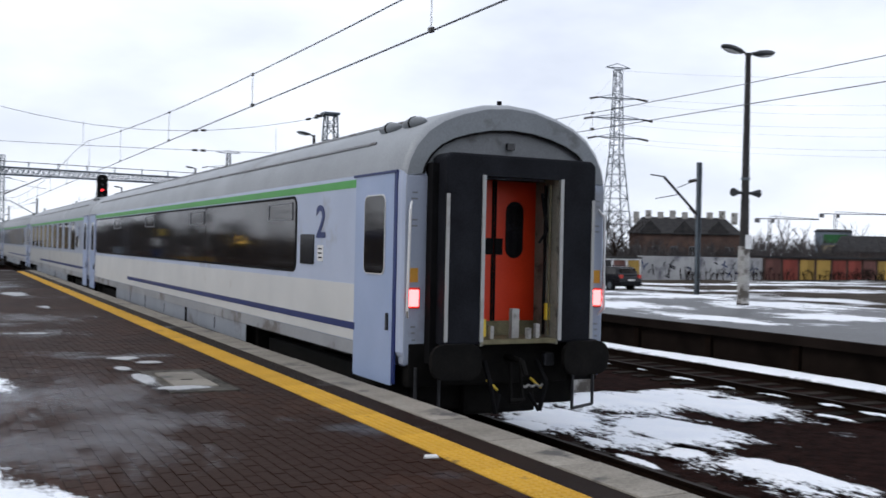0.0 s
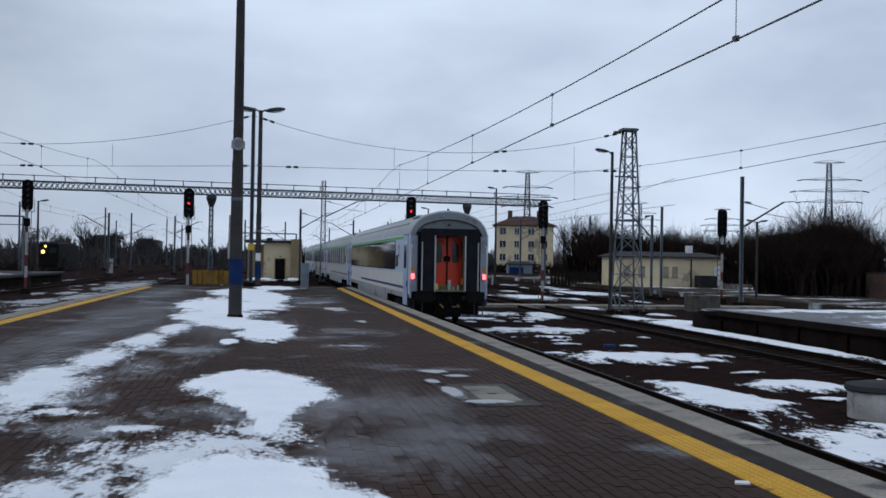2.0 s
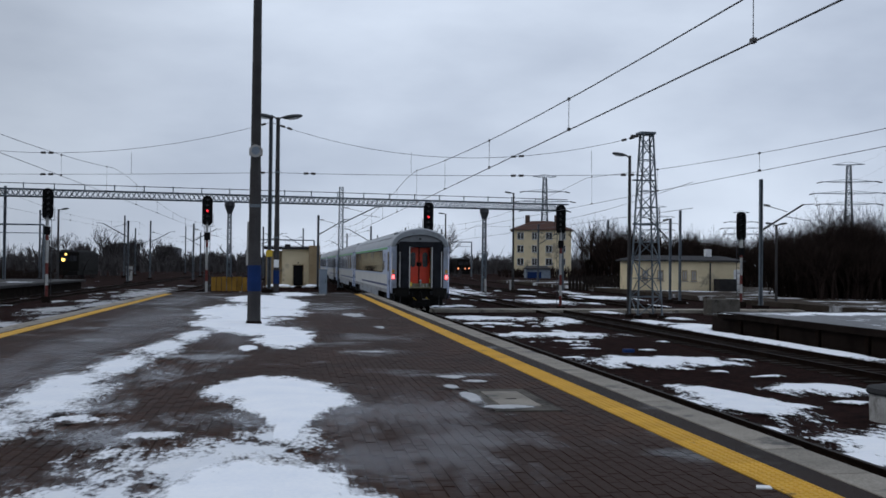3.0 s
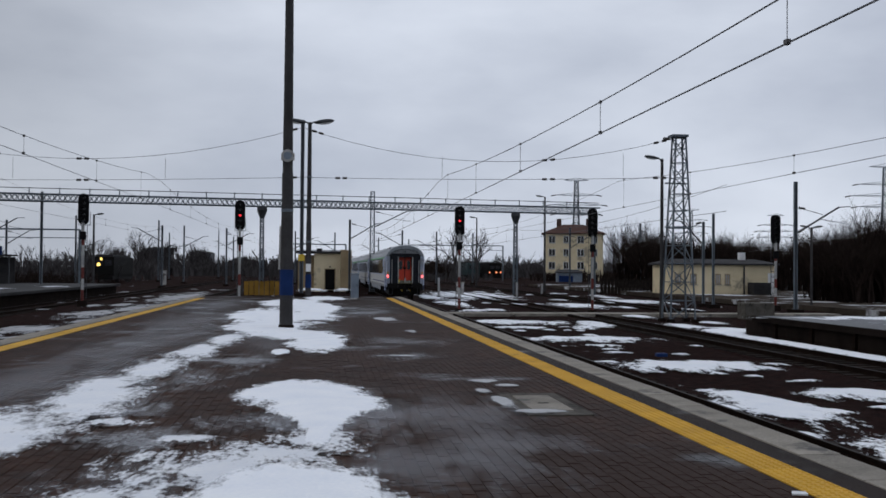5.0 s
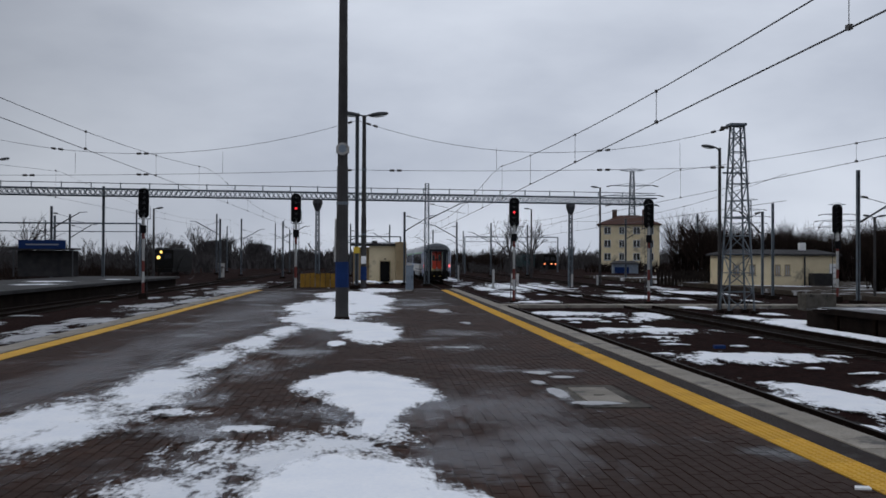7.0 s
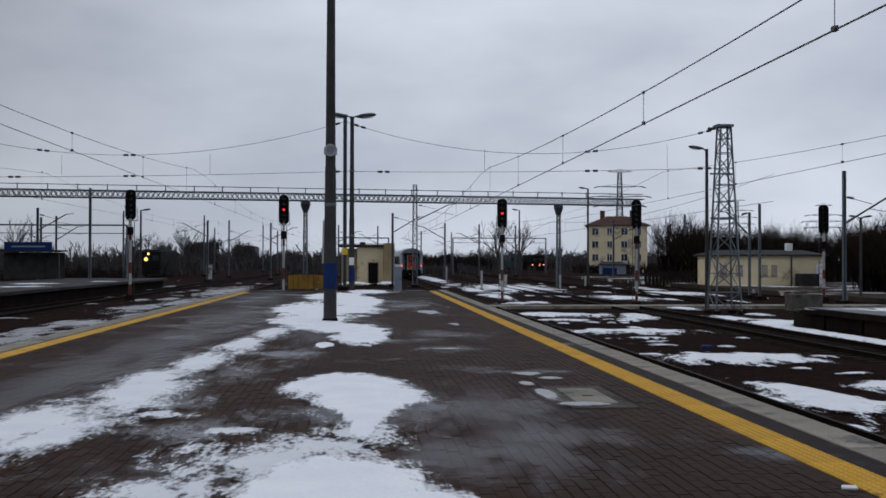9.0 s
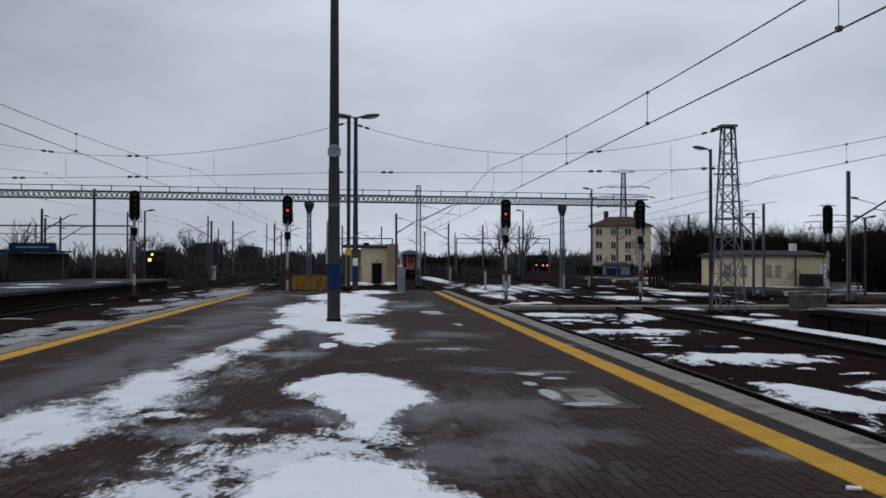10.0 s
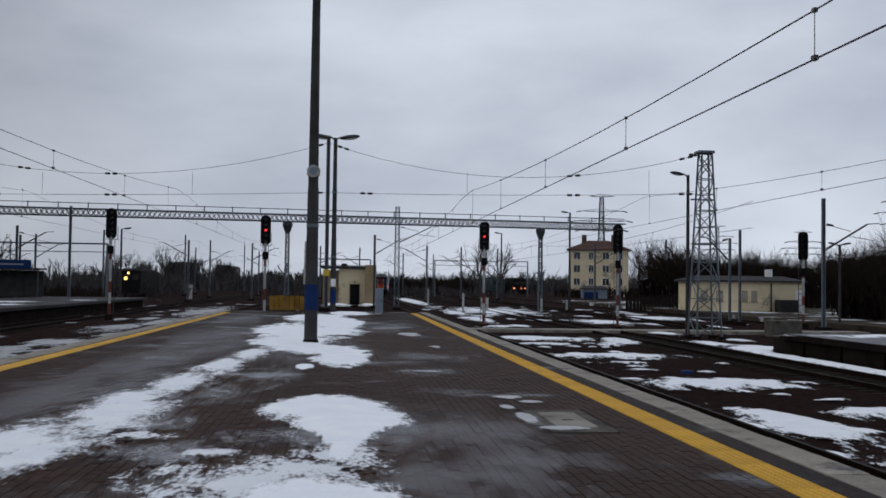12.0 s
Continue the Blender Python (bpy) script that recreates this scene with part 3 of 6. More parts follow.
def railway(name, label, x, y0, y1, near=60):
    t = thing(name, label, "track", kind="structure")
    bed = bmesh.new()
    prism(bed, [(x - 1.9, SOIL - 0.2), (x + 1.9, SOIL - 0.2), (x + 1.35, RAIL - 0.16), (x - 1.35, RAIL - 0.16)], "y", y0, y1)
    part("ballast_bed", bed, "ballast", t)
    for s in (-0.7525, 0.7525):
        part("rail", make(rail_head, x + s, y0, y1), "rail_side", t)
        part("running_surface", boxes((x + s - 0.03, y0, RAIL - 0.004, x + s + 0.03, y1, RAIL)), "rail_top", t)
    sl = bmesh.new()
    k = int((min(y1, near) - max(y0, 2)) / 0.6)
    for i in range(k):
        y = max(y0, 2) + 0.6 * i
        box(sl, x - 1.28, y, RAIL - 0.3, x + 1.28, y + 0.24, RAIL - 0.135)
    tagged(part("sleepers", sl, "sleeper", t), kind="stuff")
    return t


railway("track_1", "main track in dark oily ballast beside the platform", TRACK, -60, 420, 50)
railway("track_2", "second track beside the low platform", TRACK_R, -60, 420, 50)
railway("track_3", "track on the other side of the island platform", TRACK_L, -60, 420, 60)
railway("track_4", "distant track along the far platform", TRACK_LL, -60, 420, 60)
railway("track_5", "siding in the station throat", 21.0, 52, 420, 55)
railway("track_6", "outer siding past the lattice tower", 29.5, 60, 420, 62)


# ---- snow, laid as thin uneven sheets ----
def snow_sheet(bm, spots, z, step, height, rough, seed, squash=1.0):
    """Low mounds over the ellipses in spots: (x, y, half width, half length)."""
    x0 = min(s[0] - 1.5 * s[2] for s in spots)
    x1 = max(s[0] + 1.5 * s[2] for s in spots)
    y0 = min(s[1] - 1.5 * s[3] for s in spots)
    y1 = max(s[1] + 1.5 * s[3] for s in spots)
    nx, ny = int((x1 - x0) / step) + 2, int((y1 - y0) / (step * squash)) + 2
    gx, gy = x0 + step * np.arange(nx), y0 + step * squash * np.arange(ny)
    X, Y = np.meshgrid(gx, gy)
    F = np.full(X.shape, -9.0)
    for sx, sy, rx, ry in spots:
        F = np.maximum(F, 1 - np.sqrt(((X - sx) / rx) ** 2 + ((Y - sy) / ry) ** 2))
    live = F > -0.75
    for j, i in zip(*np.nonzero(live)):
        p = Vector((X[j, i] * 1.1, Y[j, i] * 0.5, seed))
        w = Vector((noise.noise(p * 0.9 + Vector((7, 3, 0))), noise.noise(p * 0.9 + Vector((1, 9, 0))), 0)) * 0.5 + p
        F[j, i] += rough * (0.7 * noise.noise(w * 0.9) + 0.6 * noise.noise(w * 2.3) + 0.4 * noise.noise(w * 5.5))
    layer = bm.verts.layers.float.new("depth")
    verts = {}

    def corner(j, i):
        if (j, i) not in verts:
            f = F[j, i]
            h = height * (1 - math.exp(-3 * f)) if f > 0 else 0
            v = verts[j, i] = bm.verts.new((X[j, i], Y[j, i], z + 0.003 + h))
            v[layer] = f
        return verts[j, i]
    for j in range(ny - 1):
        for i in range(nx - 1):
            if max(F[j, i], F[j, i + 1], F[j + 1, i], F[j + 1, i + 1]) > -0.35:
                bm.faces.new((corner(j, i), corner(j, i + 1), corner(j + 1, i + 1), corner(j + 1, i)))


def snow(label, spots, z, step, height, rough, seed, material="snow", squash=1.0):
    ob = part("snow_patch", make(snow_sheet, spots, z, step, height, rough, seed, squash), material, smooth=True)
    return tagged(ob, label, "snow", "patches of old snow", "stuff")


snow("rounded patch of white snow on the paving", [(-0.17, 12.35, 0.86, 1.4), (0.22, 11.4, 0.60, 1.0), (-0.05, 11.3, 0.62, 1.0), (0.10, 10.7, 0.42, 0.9), (0.04, 10.1, 0.26, 0.8), (0.0, 9.3, 0.14, 0.8)], 0.001, 0.05, 0.04, 0.17, 1)
snow("broad white snow patch on the platform middle", [(-0.18, 6.5, 0.82, 1.6), (-0.45, 5.4, 0.95, 1.5), (0.2, 5.8, 0.7, 1.3)], 0.001, 0.04, 0.04, 0.22, 2)
snow("frayed snow streaks at the edge of a patch", [(-0.9, 7.8, 0.75, 0.9), (-0.35, 8.4, 0.6, 0.55), (-1.35, 6.7, 0.5, 0.7), (-1.15, 9.2, 0.32, 0.2), (-2.0, 10.2, 0.3, 0.3), (-0.02, 9.0, 0.4, 0.5)], 0.001, 0.04, 0.012, 0.6, 18, "frayed_snow")
snow("long trail of thawing snow on the paving", [(-2.6, 11.8, 0.58, 2.5), (-2.5, 15.2, 0.50, 2.2), (-2.2, 18.6, 0.46, 2.0), (-1.95, 21.6, 0.5, 1.9), (-3.15, 9.6, 0.66, 2.2), (-2.75, 9.0, 0.42, 1.3), (-2.75, 13.4, 0.58, 1.6)], 0.001, 0.06, 0.025, 0.30, 3, "trail_snow")
snow("thin grey remains of snow between the patches", [(-1.75, 14.2, 0.55, 1.3), (-1.3, 16.8, 0.55, 1.4), (-1.9, 11.2, 0.5, 0.9), (-1.6, 9.2, 0.6, 0.7), (-0.75, 10.2, 0.45, 0.6)], 0.0012, 0.05, 0.004, 0.7, 42, "thin_snow")
snow("snow heaped round the foot of a lamp post", [(-1.3, 26.0, 1.3, 3.4), (0.0, 20.6, 0.6, 2.4), (-0.5, 23.5, 0.9, 2.0), (-1.1, 31.7, 1.7, 4.6), (-0.7, 18.5, 0.16, 0.6)], 0.001, 0.07, 0.04, 0.39, 4)
snow("snow left along the far end of the platform", [(-0.3, 39.0, 1.0, 8), (-1.2, 44, 1.5, 6), (0.2, 50.5, 1.2, 4), (-2.0, 33, 1.0, 5)], 0.001, 0.1, 0.04, 0.42, 5)
snow("small crumbs of snow near the concrete cover", [(2.25, 13.55, 0.22, 0.22), (2.5, 13.0, 0.18, 0.2), (2.05, 12.4, 0.12, 0.3), (2.12, 11.5, 0.10, 0.6), (2.3, 10.6, 0.3, 0.14), (2.0, 30.0, 0.36, 1.2), (2.23, 24.1, 0.15, 0.6), (1.4, 17.5, 0.6, 0.30)], 0.014, 0.03, 0.008, 0.7, 6, "dirty_snow")
snow("thawing snow on the ballast beside the track", [(8.15, 17.2, 0.85, 2.5), (10.65, 18.9, 1.05, 1.0), (10.0, 13.3, 2.4, 1.05), (11.6, 12.0, 0.9, 1.2), (8.1, 12.4, 0.85, 1.6), (8.85, 10.7, 1.1, 1.35), (8.5, 8.0, 0.65, 1.5), (8.9, 5.6, 0.6, 1.5)], SOIL + 0.03, 0.06, 0.06, 0.40, 7, "loose_snow")
snow("streaks of snow between the tracks", [(9.3, 45.2, 2.3, 1.7), (9.5, 34.3, 2.4, 1.35), (9.4, 24.9, 2.2, 1.5), (8.8, 31.3, 0.95, 0.45), (8.3, 41.2, 1.2, 0.7), (9.4, 69.5, 0.9, 6), (9.4, 85, 0.9, 8)], SOIL + 0.03, 0.12, 0.06, 0.55, 8, "loose_snow")
scatter = random.Random(44)
snow("crumbs of old snow scattered over the station throat", [(scatter.uniform(7.5, 27), scatter.uniform(40, 112), scatter.uniform(0.3, 1.1), scatter.uniform(0.6, 2.2)) for _ in range(60)], SOIL + 0.03, 0.22, 0.05, 0.5, 19, "loose_snow", 2.0)
snow("crumbs of old snow between the near tracks", [(scatter.uniform(7.2, 12.4), scatter.uniform(9, 42), scatter.uniform(0.12, 0.45), scatter.uniform(0.15, 0.6)) for _ in range(40)], SOIL + 0.03, 0.1, 0.04, 0.5, 20, "loose_snow")
snow("crumbs of old snow over the outer tracks", [(scatter.uniform(-27, -7.3), scatter.uniform(32, 110), scatter.uniform(0.25, 0.9), scatter.uniform(0.5, 2.0)) for _ in range(80)], SOIL + 0.03, 0.25, 0.05, 0.5, 21, "grey_snow", 2.0)
snow("dashes of snow between the sleeper ends", [(12.62 + 0.09 * math.sin(5 * i), 6.2 + 1.25 * i + 0.3 * math.sin(7 * i), 0.09, 0.36 + 0.16 * math.sin(3 * i)) for i in range(11)], SOIL + 0.12, 0.05, 0.03, 0.35, 43, "loose_snow")
snow("bank of snow under the low platform edge", [(15.05, 30, 0.42, 9), (15.0, 15, 0.4, 10), (15.05, 3, 0.4, 8), (15.2, 36.4, 0.6, 2.0), (16.3, 37.4, 1.7, 1.0), (18.4, 38.4, 1.2, 0.7)], SOIL + 0.1, 0.1, 0.13, 0.35, 9)
snow("snow between distant tracks", [(13.7, 92, 3.6, 13), (17.3, 66, 1.8, 4.4), (16.5, 51.2, 0.7, 2.6), (9.2, 140, 1.3, 28), (24, 75, 2.5, 5)], SOIL + 0.05, 0.25, 0.08, 0.6, 10, "loose_snow", 2.0)
snow("snow scattered between the outer tracks", [(-11.3, 35.2, 0.8, 3.6), (-11.0, 39.7, 1.3, 3.0), (-11.5, 52.2, 1.3, 4.6), (-10.6, 58.5, 1.2, 6), (-11.0, 81, 1.6, 13), (-10.7, 31.7, 0.5, 2.8), (-10.4, 34.7, 0.8, 1.2)], SOIL + 0.04, 0.13, 0.06, 0.7, 11, "grey_snow")
snow("wet snow on the low platform", [(20.5, 33.0, 4.5, 1.2), (22.5, 29.4, 4.5, 1.3), (18.6, 25, 2.2, 2.6), (24.5, 24, 2.4, 3.0), (17.6, 19.5, 1.0, 2.4), (21.5, 19.0, 1.6, 1.8), (25.3, 30, 1.5, 3.0)], -0.069, 0.15, 0.02, 0.6, 13, "loose_snow")
snow("snow strips on the rough yard", [(34, 47, 5, 1.4), (41, 52, 7, 1.5), (52, 52, 9, 1.6), (33, 38, 4, 1.3), (62, 56, 8, 1.2), (45, 43, 8, 1.0)], SOIL + 0.42, 0.25, 0.05, 0.7, 14, "loose_snow")

snow("crumbs of old snow on the platform beyond", [(-20.5, 62, 1.4, 1.6), (-22.5, 70, 1.6, 2.2), (-20.0, 78, 1.0, 1.4), (-19.4, 50, 0.9, 1.5)], -0.028, 0.15, 0.03, 0.6, 41, "loose_snow")

# thin grey slush and refrozen wet film; its grey also paints the wet sheen
snow("thin grey film of slush, ice and painted sheen on the paving", [(-3.9, 13.5, 1.0, 6), (-3.5, 20, 1.3, 8), (-3.6, 28, 1.6, 9), (-4.3, 42, 1.6, 9), (-3.9, 9.0, 0.7, 2.5)], 0.002, 0.12, 0.0, 0.5, 15, "slush")
snow("thin wet ice film with painted grey sheen beside the snow", [(1.15, 10.7, 1.15, 1.9), (0.9, 7.9, 1.0, 1.0), (1.9, 21.0, 1.1, 1.3), (1.6, 8.7, 0.9, 0.7), (1.3, 36, 1.5, 5), (1.6, 17.6, 0.9, 0.8), (1.78, 8.5, 0.4, 0.25)], 0.002, 0.08, 0.0, 0.5, 16, "slush")
snow("slush margin around the snow patches", [(0.3, 10.6, 0.9, 1.8), (-1.2, 7.2, 1.0, 1.4), (-2.7, 13, 0.8, 5.5), (-1.2, 24, 1.8, 6)], 0.0015, 0.1, 0.0, 0.5, 17, "slush")

# ---- the train ----
COACH = 26.4
SIDE = [(1.30, 0.95), (1.405, 1.12), (1.41, 3.06), (1.40, 3.20)]
ROOF = [(1.40, 3.20), (1.36, 3.36), (1.27, 3.54), (1.12, 3.71), (0.92, 3.84), (0.66, 3.94), (0.35, 4.02), (0.0, 4.05)]


def shell(bm, half, y0, y1, round_ends):
    """Loft a symmetrical half section along y, drawn in a little at both ends."""
    full = [(-x, z) for x, z in half] + [(x, z) for x, z in half[::-1] if x > 0]
    stops = [(y0, 0.968, -0.06), (y0 + 0.03, 0.988, -0.02), (y0 + 0.10, 1.0, 0.0), (y1 - 0.10, 1.0, 0.0), (y1 - 0.03, 0.988, -0.02), (y1, 0.968, -0.06)] \
        if round_ends else [(y0, 1, 0), (y1, 1, 0)]
    rings = [[bm.verts.new((x * k, y, z + (dz if z > 3 else 0))) for x, z in full] for y, k, dz in stops]
    for a, b in zip(rings, rings[1:]):
        for i in range(len(full) - 1):
            bm.faces.new((a[i], a[i + 1], b[i + 1], b[i]))
    return rings


def rounded(w, h, r, n=4):
    """Rounded rectangle outline centred on 0."""
    pts = []
    for cx, cy, a0 in ((w / 2 - r, h / 2 - r, 0), (-w / 2 + r, h / 2 - r, 90), (-w / 2 + r, -h / 2 + r, 180), (w / 2 - r, -h / 2 + r, 270)):
        for i in range(n + 1):
            a = radians(a0 + 90 * i / n)
            pts.append((cx + r * math.cos(a), cy + r * math.sin(a)))
    return pts


def side_panel(bm, side, y0, y1, z0, z1, r, proud):
    o = [((y0 + y1) / 2 + u, (z0 + z1) / 2 + v) for u, v in rounded(y1 - y0, z1 - z0, r)]
    prism(bm, o, "x", side * 1.40, side * (1.412 + proud))


def coach_end(c, y, s):
    """The end of a coach at y; s = 1 when it looks towards -y."""
    def Y(d):
        return y + s * d
    def b(x0, d0, z0, x1, d1, z1):
        lo, hi = sorted((Y(d0), Y(d1)))
        return (x0, lo, z0, x1, hi, z1)
    half = [(x * 0.955, z - (0.07 if z > 3 else 0)) for x, z in SIDE[:-1] + ROOF]
    outer_half = [p for p in half if p[0] > 0.56] + [(0.56, 3.885), (0.56, 0.95)]
    cap = [(0.56, 3.885)] + [p for p in half if p[0] <= 0.56]
    for k in (-1, 1):
        wall = bmesh.new()
        prism(wall, [(k * x, z) for x, z in outer_half], "y", Y(0.035), Y(0.065))
        part("end_wall", wall, "coach_end", c, "grey end wall under the roof hood")
    wall = bmesh.new()
    prism(wall, cap + [(-x, z) for x, z in cap[::-1][1:]] + [(-0.56, 3.17), (0.56, 3.17)], "y", Y(0.035), Y(0.065))
    part("end_wall", wall, "coach_end", c, "grey end wall under the roof hood")
    hood = bmesh.new()
    arc_out = [(x * 0.968, z - 0.06) for x, z in ROOF]
    arc_in = [(x * 0.83, 3.16 + (z - 3.20) * 0.66) for x, z in ROOF]
    outer = [(-x, z) for x, z in arc_out] + [(x, z) for x, z in arc_out[::-1][1:]]
    inner = [(-x, z) for x, z in arc_in] + [(x, z) for x, z in arc_in[::-1][1:]]
    ro = [hood.verts.new((x, Y(0.0), z)) for x, z in outer]
    ri = [hood.verts.new((x, Y(-0.02), z)) for x, z in inner]
    rb = [hood.verts.new((x, Y(0.12), z)) for x, z in inner]
    for i in range(len(outer) - 1):
        hood.faces.new((ro[i], ro[i + 1], ri[i + 1], ri[i]))
        hood.faces.new((ri[i], ri[i + 1], rb[i + 1], rb[i]))
    part("roof_hood", hood, "coach_hood", c, "grey rounded roof hood", smooth=False)
    # thin black tube added to draw the shadow line below the hood
    part("hood_gasket", tubes([((p[0], Y(-0.022), p[1]), (q[0], Y(-0.022), q[1]), 0.014) for p, q in zip(inner, inner[1:])], 6), "black", c, "black line drawn for the shaded gap under the hood")
    # corner posts carry the lamps
    for x in (-1, 1):
        lo, hi = sorted((x * 1.09, x * 1.362))
        # post colour carries the shade on the coach end
        part("corner_post", boxes(b(lo, -0.01, 0.98, hi, 0.12, 3.14)), "old_blue", c, "pale grey-blue end corner panel", bevel=0.015)
        lo, hi = sorted((x * 1.175, x * 1.345))
        part("lamp_frame", boxes(b(lo, -0.035, 1.62, hi, -0.008, 1.86)), "red_paint", c, "red tail lamp surround", bevel=0.006)
        lo, hi = sorted((x * 1.20, x * 1.32))
        part("tail_lamp", boxes(b(lo, -0.05, 1.645, hi, -0.034, 1.835)), "tail_red", c, "lit red tail lamp")
        lo, hi = sorted((x * 1.20, x * 1.32))
        part("reflector", boxes(b(lo, -0.022, 1.92, hi, -0.008, 2.08)), "reflector", c, "amber warning plate")
        rows = [b(lo + 0.01 * k, -0.017, z, hi - 0.02, -0.008, z + 0.02) for k, z in enumerate((2.55, 2.62, 2.86, 2.93, 1.40, 1.33, 1.25, 1.16))]
        for q in rows:
            part("stencil_mark", boxes(q), "grey_marks", c, "small grey stencil mark")
        part("grab_rail", tubes([((x * 1.352, Y(-0.07), 1.60), (x * 1.335, Y(-0.07), 2.74), 0.017), ((x * 1.352, Y(-0.07), 1.60), (x * 1.31, Y(0), 1.52), 0.015),
                                 ((x * 1.335, Y(-0.07), 2.74), (x * 1.29, Y(0), 2.84), 0.015)]), "white_paint", c, "white grab rail")
        part("side_strip", boxes(b(x * 0.985 - 0.02, -0.33, 1.26, x * 0.985 + 0.02, -0.29, 2.93)), "old_white", c, "white edge strip")
        lo, hi = sorted((x * 1.0, x * 1.10))
        part("gangway_side", boxes(b(lo, -0.14, 1.0, hi, 0.12, 3.28)), "black", c)
        part("inner_strip", boxes(b(x * 0.53 - 0.022, -0.335, 1.25, x * 0.53 + 0.022, -0.315, 3.16)), "old_white", c, "pale opening edge strip")
        for x0, x1, d0, d1 in ((0.497, 0.528, -0.30, 0.03), (0.605, 0.63, 0.07, 0.47)):
            lo, hi = sorted((x * x0, x * x1))
            part("inner_wall", boxes(b(lo, d0, 1.2, hi, d1, 3.18)), "passage", c, "dingy cream passage wall")
        for pd, pr in ((-0.05, 0.018), (-0.16, 0.012)):
            part("pipe", tubes([((x * 0.475, Y(pd), 1.3), (x * 0.475, Y(pd), 3.1), pr)], 7), "footplate" if pd < -0.1 else "black", c, "upright pipe on the passage wall")
        lo, hi = sorted((x * 0.008, x * 0.60))
        leaf = part("gangway_door", boxes(b(lo, 0.37, 1.40, hi, 0.41, 3.16)), "coach_red", c, "orange-red gangway door leaf", bevel=0.008)
        win = bmesh.new()
        prism(win, [(x * 0.29 + u, 2.56 + v) for u, v in rounded(0.25, 0.70, 0.124, 6)], "y", Y(0.368), Y(0.358))
        part("oval_window", win, "lens_dark", leaf, "dark oval window")
        part("door_plate", boxes(b(*sorted((x * 0.015, x * 0.12))[:1], 0.35, 2.25, sorted((x * 0.015, x * 0.12))[1], 0.37, 2.45)), "black", leaf, "black lock plate")
        part("door_seal", boxes(b(*sorted((x * 0.006, x * 0.03))[:1], 0.355, 1.42, sorted((x * 0.006, x * 0.03))[1], 0.369, 3.15)), "black", leaf, "dark rubber door edge")
        # buffers
        part("buffer_stem", tubes([((x * 0.875, Y(0.1), 1.06), (x * 0.875, Y(-0.34), 1.06), 0.12, 0.10)], 14), "underframe", c)
        bf = bmesh.new()
        prism(bf, [(x * 0.875 + u, 1.04 + v) for u, v in rounded(0.64, 0.40, 0.15, 6)], "y", Y(-0.34), Y(-0.41))
        part("buffer_head", bf, "underframe", c, "dark greasy buffer head", bevel=0.015)
        part("foot_step", tubes([((x * 1.22, Y(-0.05), 0.95), (x * 1.22, Y(-0.05), 0.42), 0.02), ((x * 1.22, Y(-0.05), 0.42), (x * 0.92, Y(-0.05), 0.38), 0.02),
                                 ((x * 0.92, Y(-0.05), 0.38), (x * 0.92, Y(-0.05), 0.9), 0.02)]), "dark_steel", c, "bent step iron")
        part("hose", tubes([((x * 0.36, Y(-0.1), 1.0), (x * 0.38, Y(-0.3), 0.75), 0.03), ((x * 0.38, Y(-0.3), 0.75), (x * 0.30, Y(-0.28), 0.42), 0.028),
                            ((x * 0.30, Y(-0.28), 0.42), (x * 0.2, Y(-0.2), 0.62), 0.026)], 7), "black", c, "hanging brake hose")
    cushion = bmesh.new()
    prism(cushion, [(-1.02, 1.22), (-1.02, 3.34), (-0.95, 3.40), (0.95, 3.40), (1.02, 3.34), (1.02, 1.22), (0.53, 1.22), (0.53, 3.18), (-0.53, 3.18), (-0.53, 1.22)], "y", *sorted((Y(-0.32), Y(0.03))))
    part("gangway_cushion", cushion, "rubber", c, "black rubber gangway cushion", bevel=0.03)
    part("passage_roof", boxes(b(-0.64, 0.07, 3.185, 0.64, 0.47, 3.21)), "passage", c)
    part("passage_back", boxes(b(-0.66, 0.48, 1.0, 0.66, 0.51, 3.3)), "black", c)
    part("footplate", boxes(b(-0.52, -0.30, 1.22, 0.52, 0.0, 1.27), b(-0.495, 0.0, 1.22, 0.495, 0.36, 1.27), b(-0.6, 0.28, 1.27, 0.6, 0.335, 1.44)), "footplate", c, "worn yellowish bridge plate")
    for q in (b(-0.05, -0.2, 1.27, 0.05, -0.12, 1.62), b(0.28, -0.2, 1.27, 0.34, -0.14, 1.44), b(-0.34, -0.2, 1.27, -0.29, -0.14, 1.42), b(0.1, -0.3, 1.27, 0.16, -0.24, 1.40)):
        part("bridge_bracket", boxes(q), "old_concrete", c, "pale bridge latch", bevel=0.01)
    for q in (b(0.44, -0.16, 1.48, 0.50, -0.12, 1.68), b(-0.50, -0.2, 1.3, -0.40, -0.12, 1.5)):
        part("yellow_latch", boxes(q), "sign_yellow", c, "yellow latch")
    part("underframe_end", boxes(b(-1.15, 0.25, 0.40, 1.15, 2.0, 0.92)), "underframe", c, bevel=0.05)
    part("brake_gear", boxes(b(-0.5, 0.12, 0.34, 0.5, 0.6, 0.74)), "underframe", c, bevel=0.05)
    part("coupling_socket", boxes(b(-0.62, -0.1, 0.92, -0.48, 0.0, 1.08), b(0.48, -0.1, 0.92, 0.62, 0.0, 1.08)), "dark_steel", c, "jumper cable sockets", bevel=0.02)
    part("cock_handle", tubes([((0.3, Y(-0.06), 0.78), (0.42, Y(-0.12), 0.66), 0.018), ((-0.3, Y(-0.06), 0.78), (-0.18, Y(-0.12), 0.66), 0.018)], 6), "sign_yellow", c, "yellow brake cock handles")
    part("chain", tubes([((0.1 + 0.05 * k, Y(-0.2), 0.72 - 0.03 * (k % 2)), (0.14 + 0.05 * k, Y(-0.2), 0.72 - 0.03 * ((k + 1) % 2)), 0.014) for k in range(6)], 5), "old_concrete", c, "hanging chain")
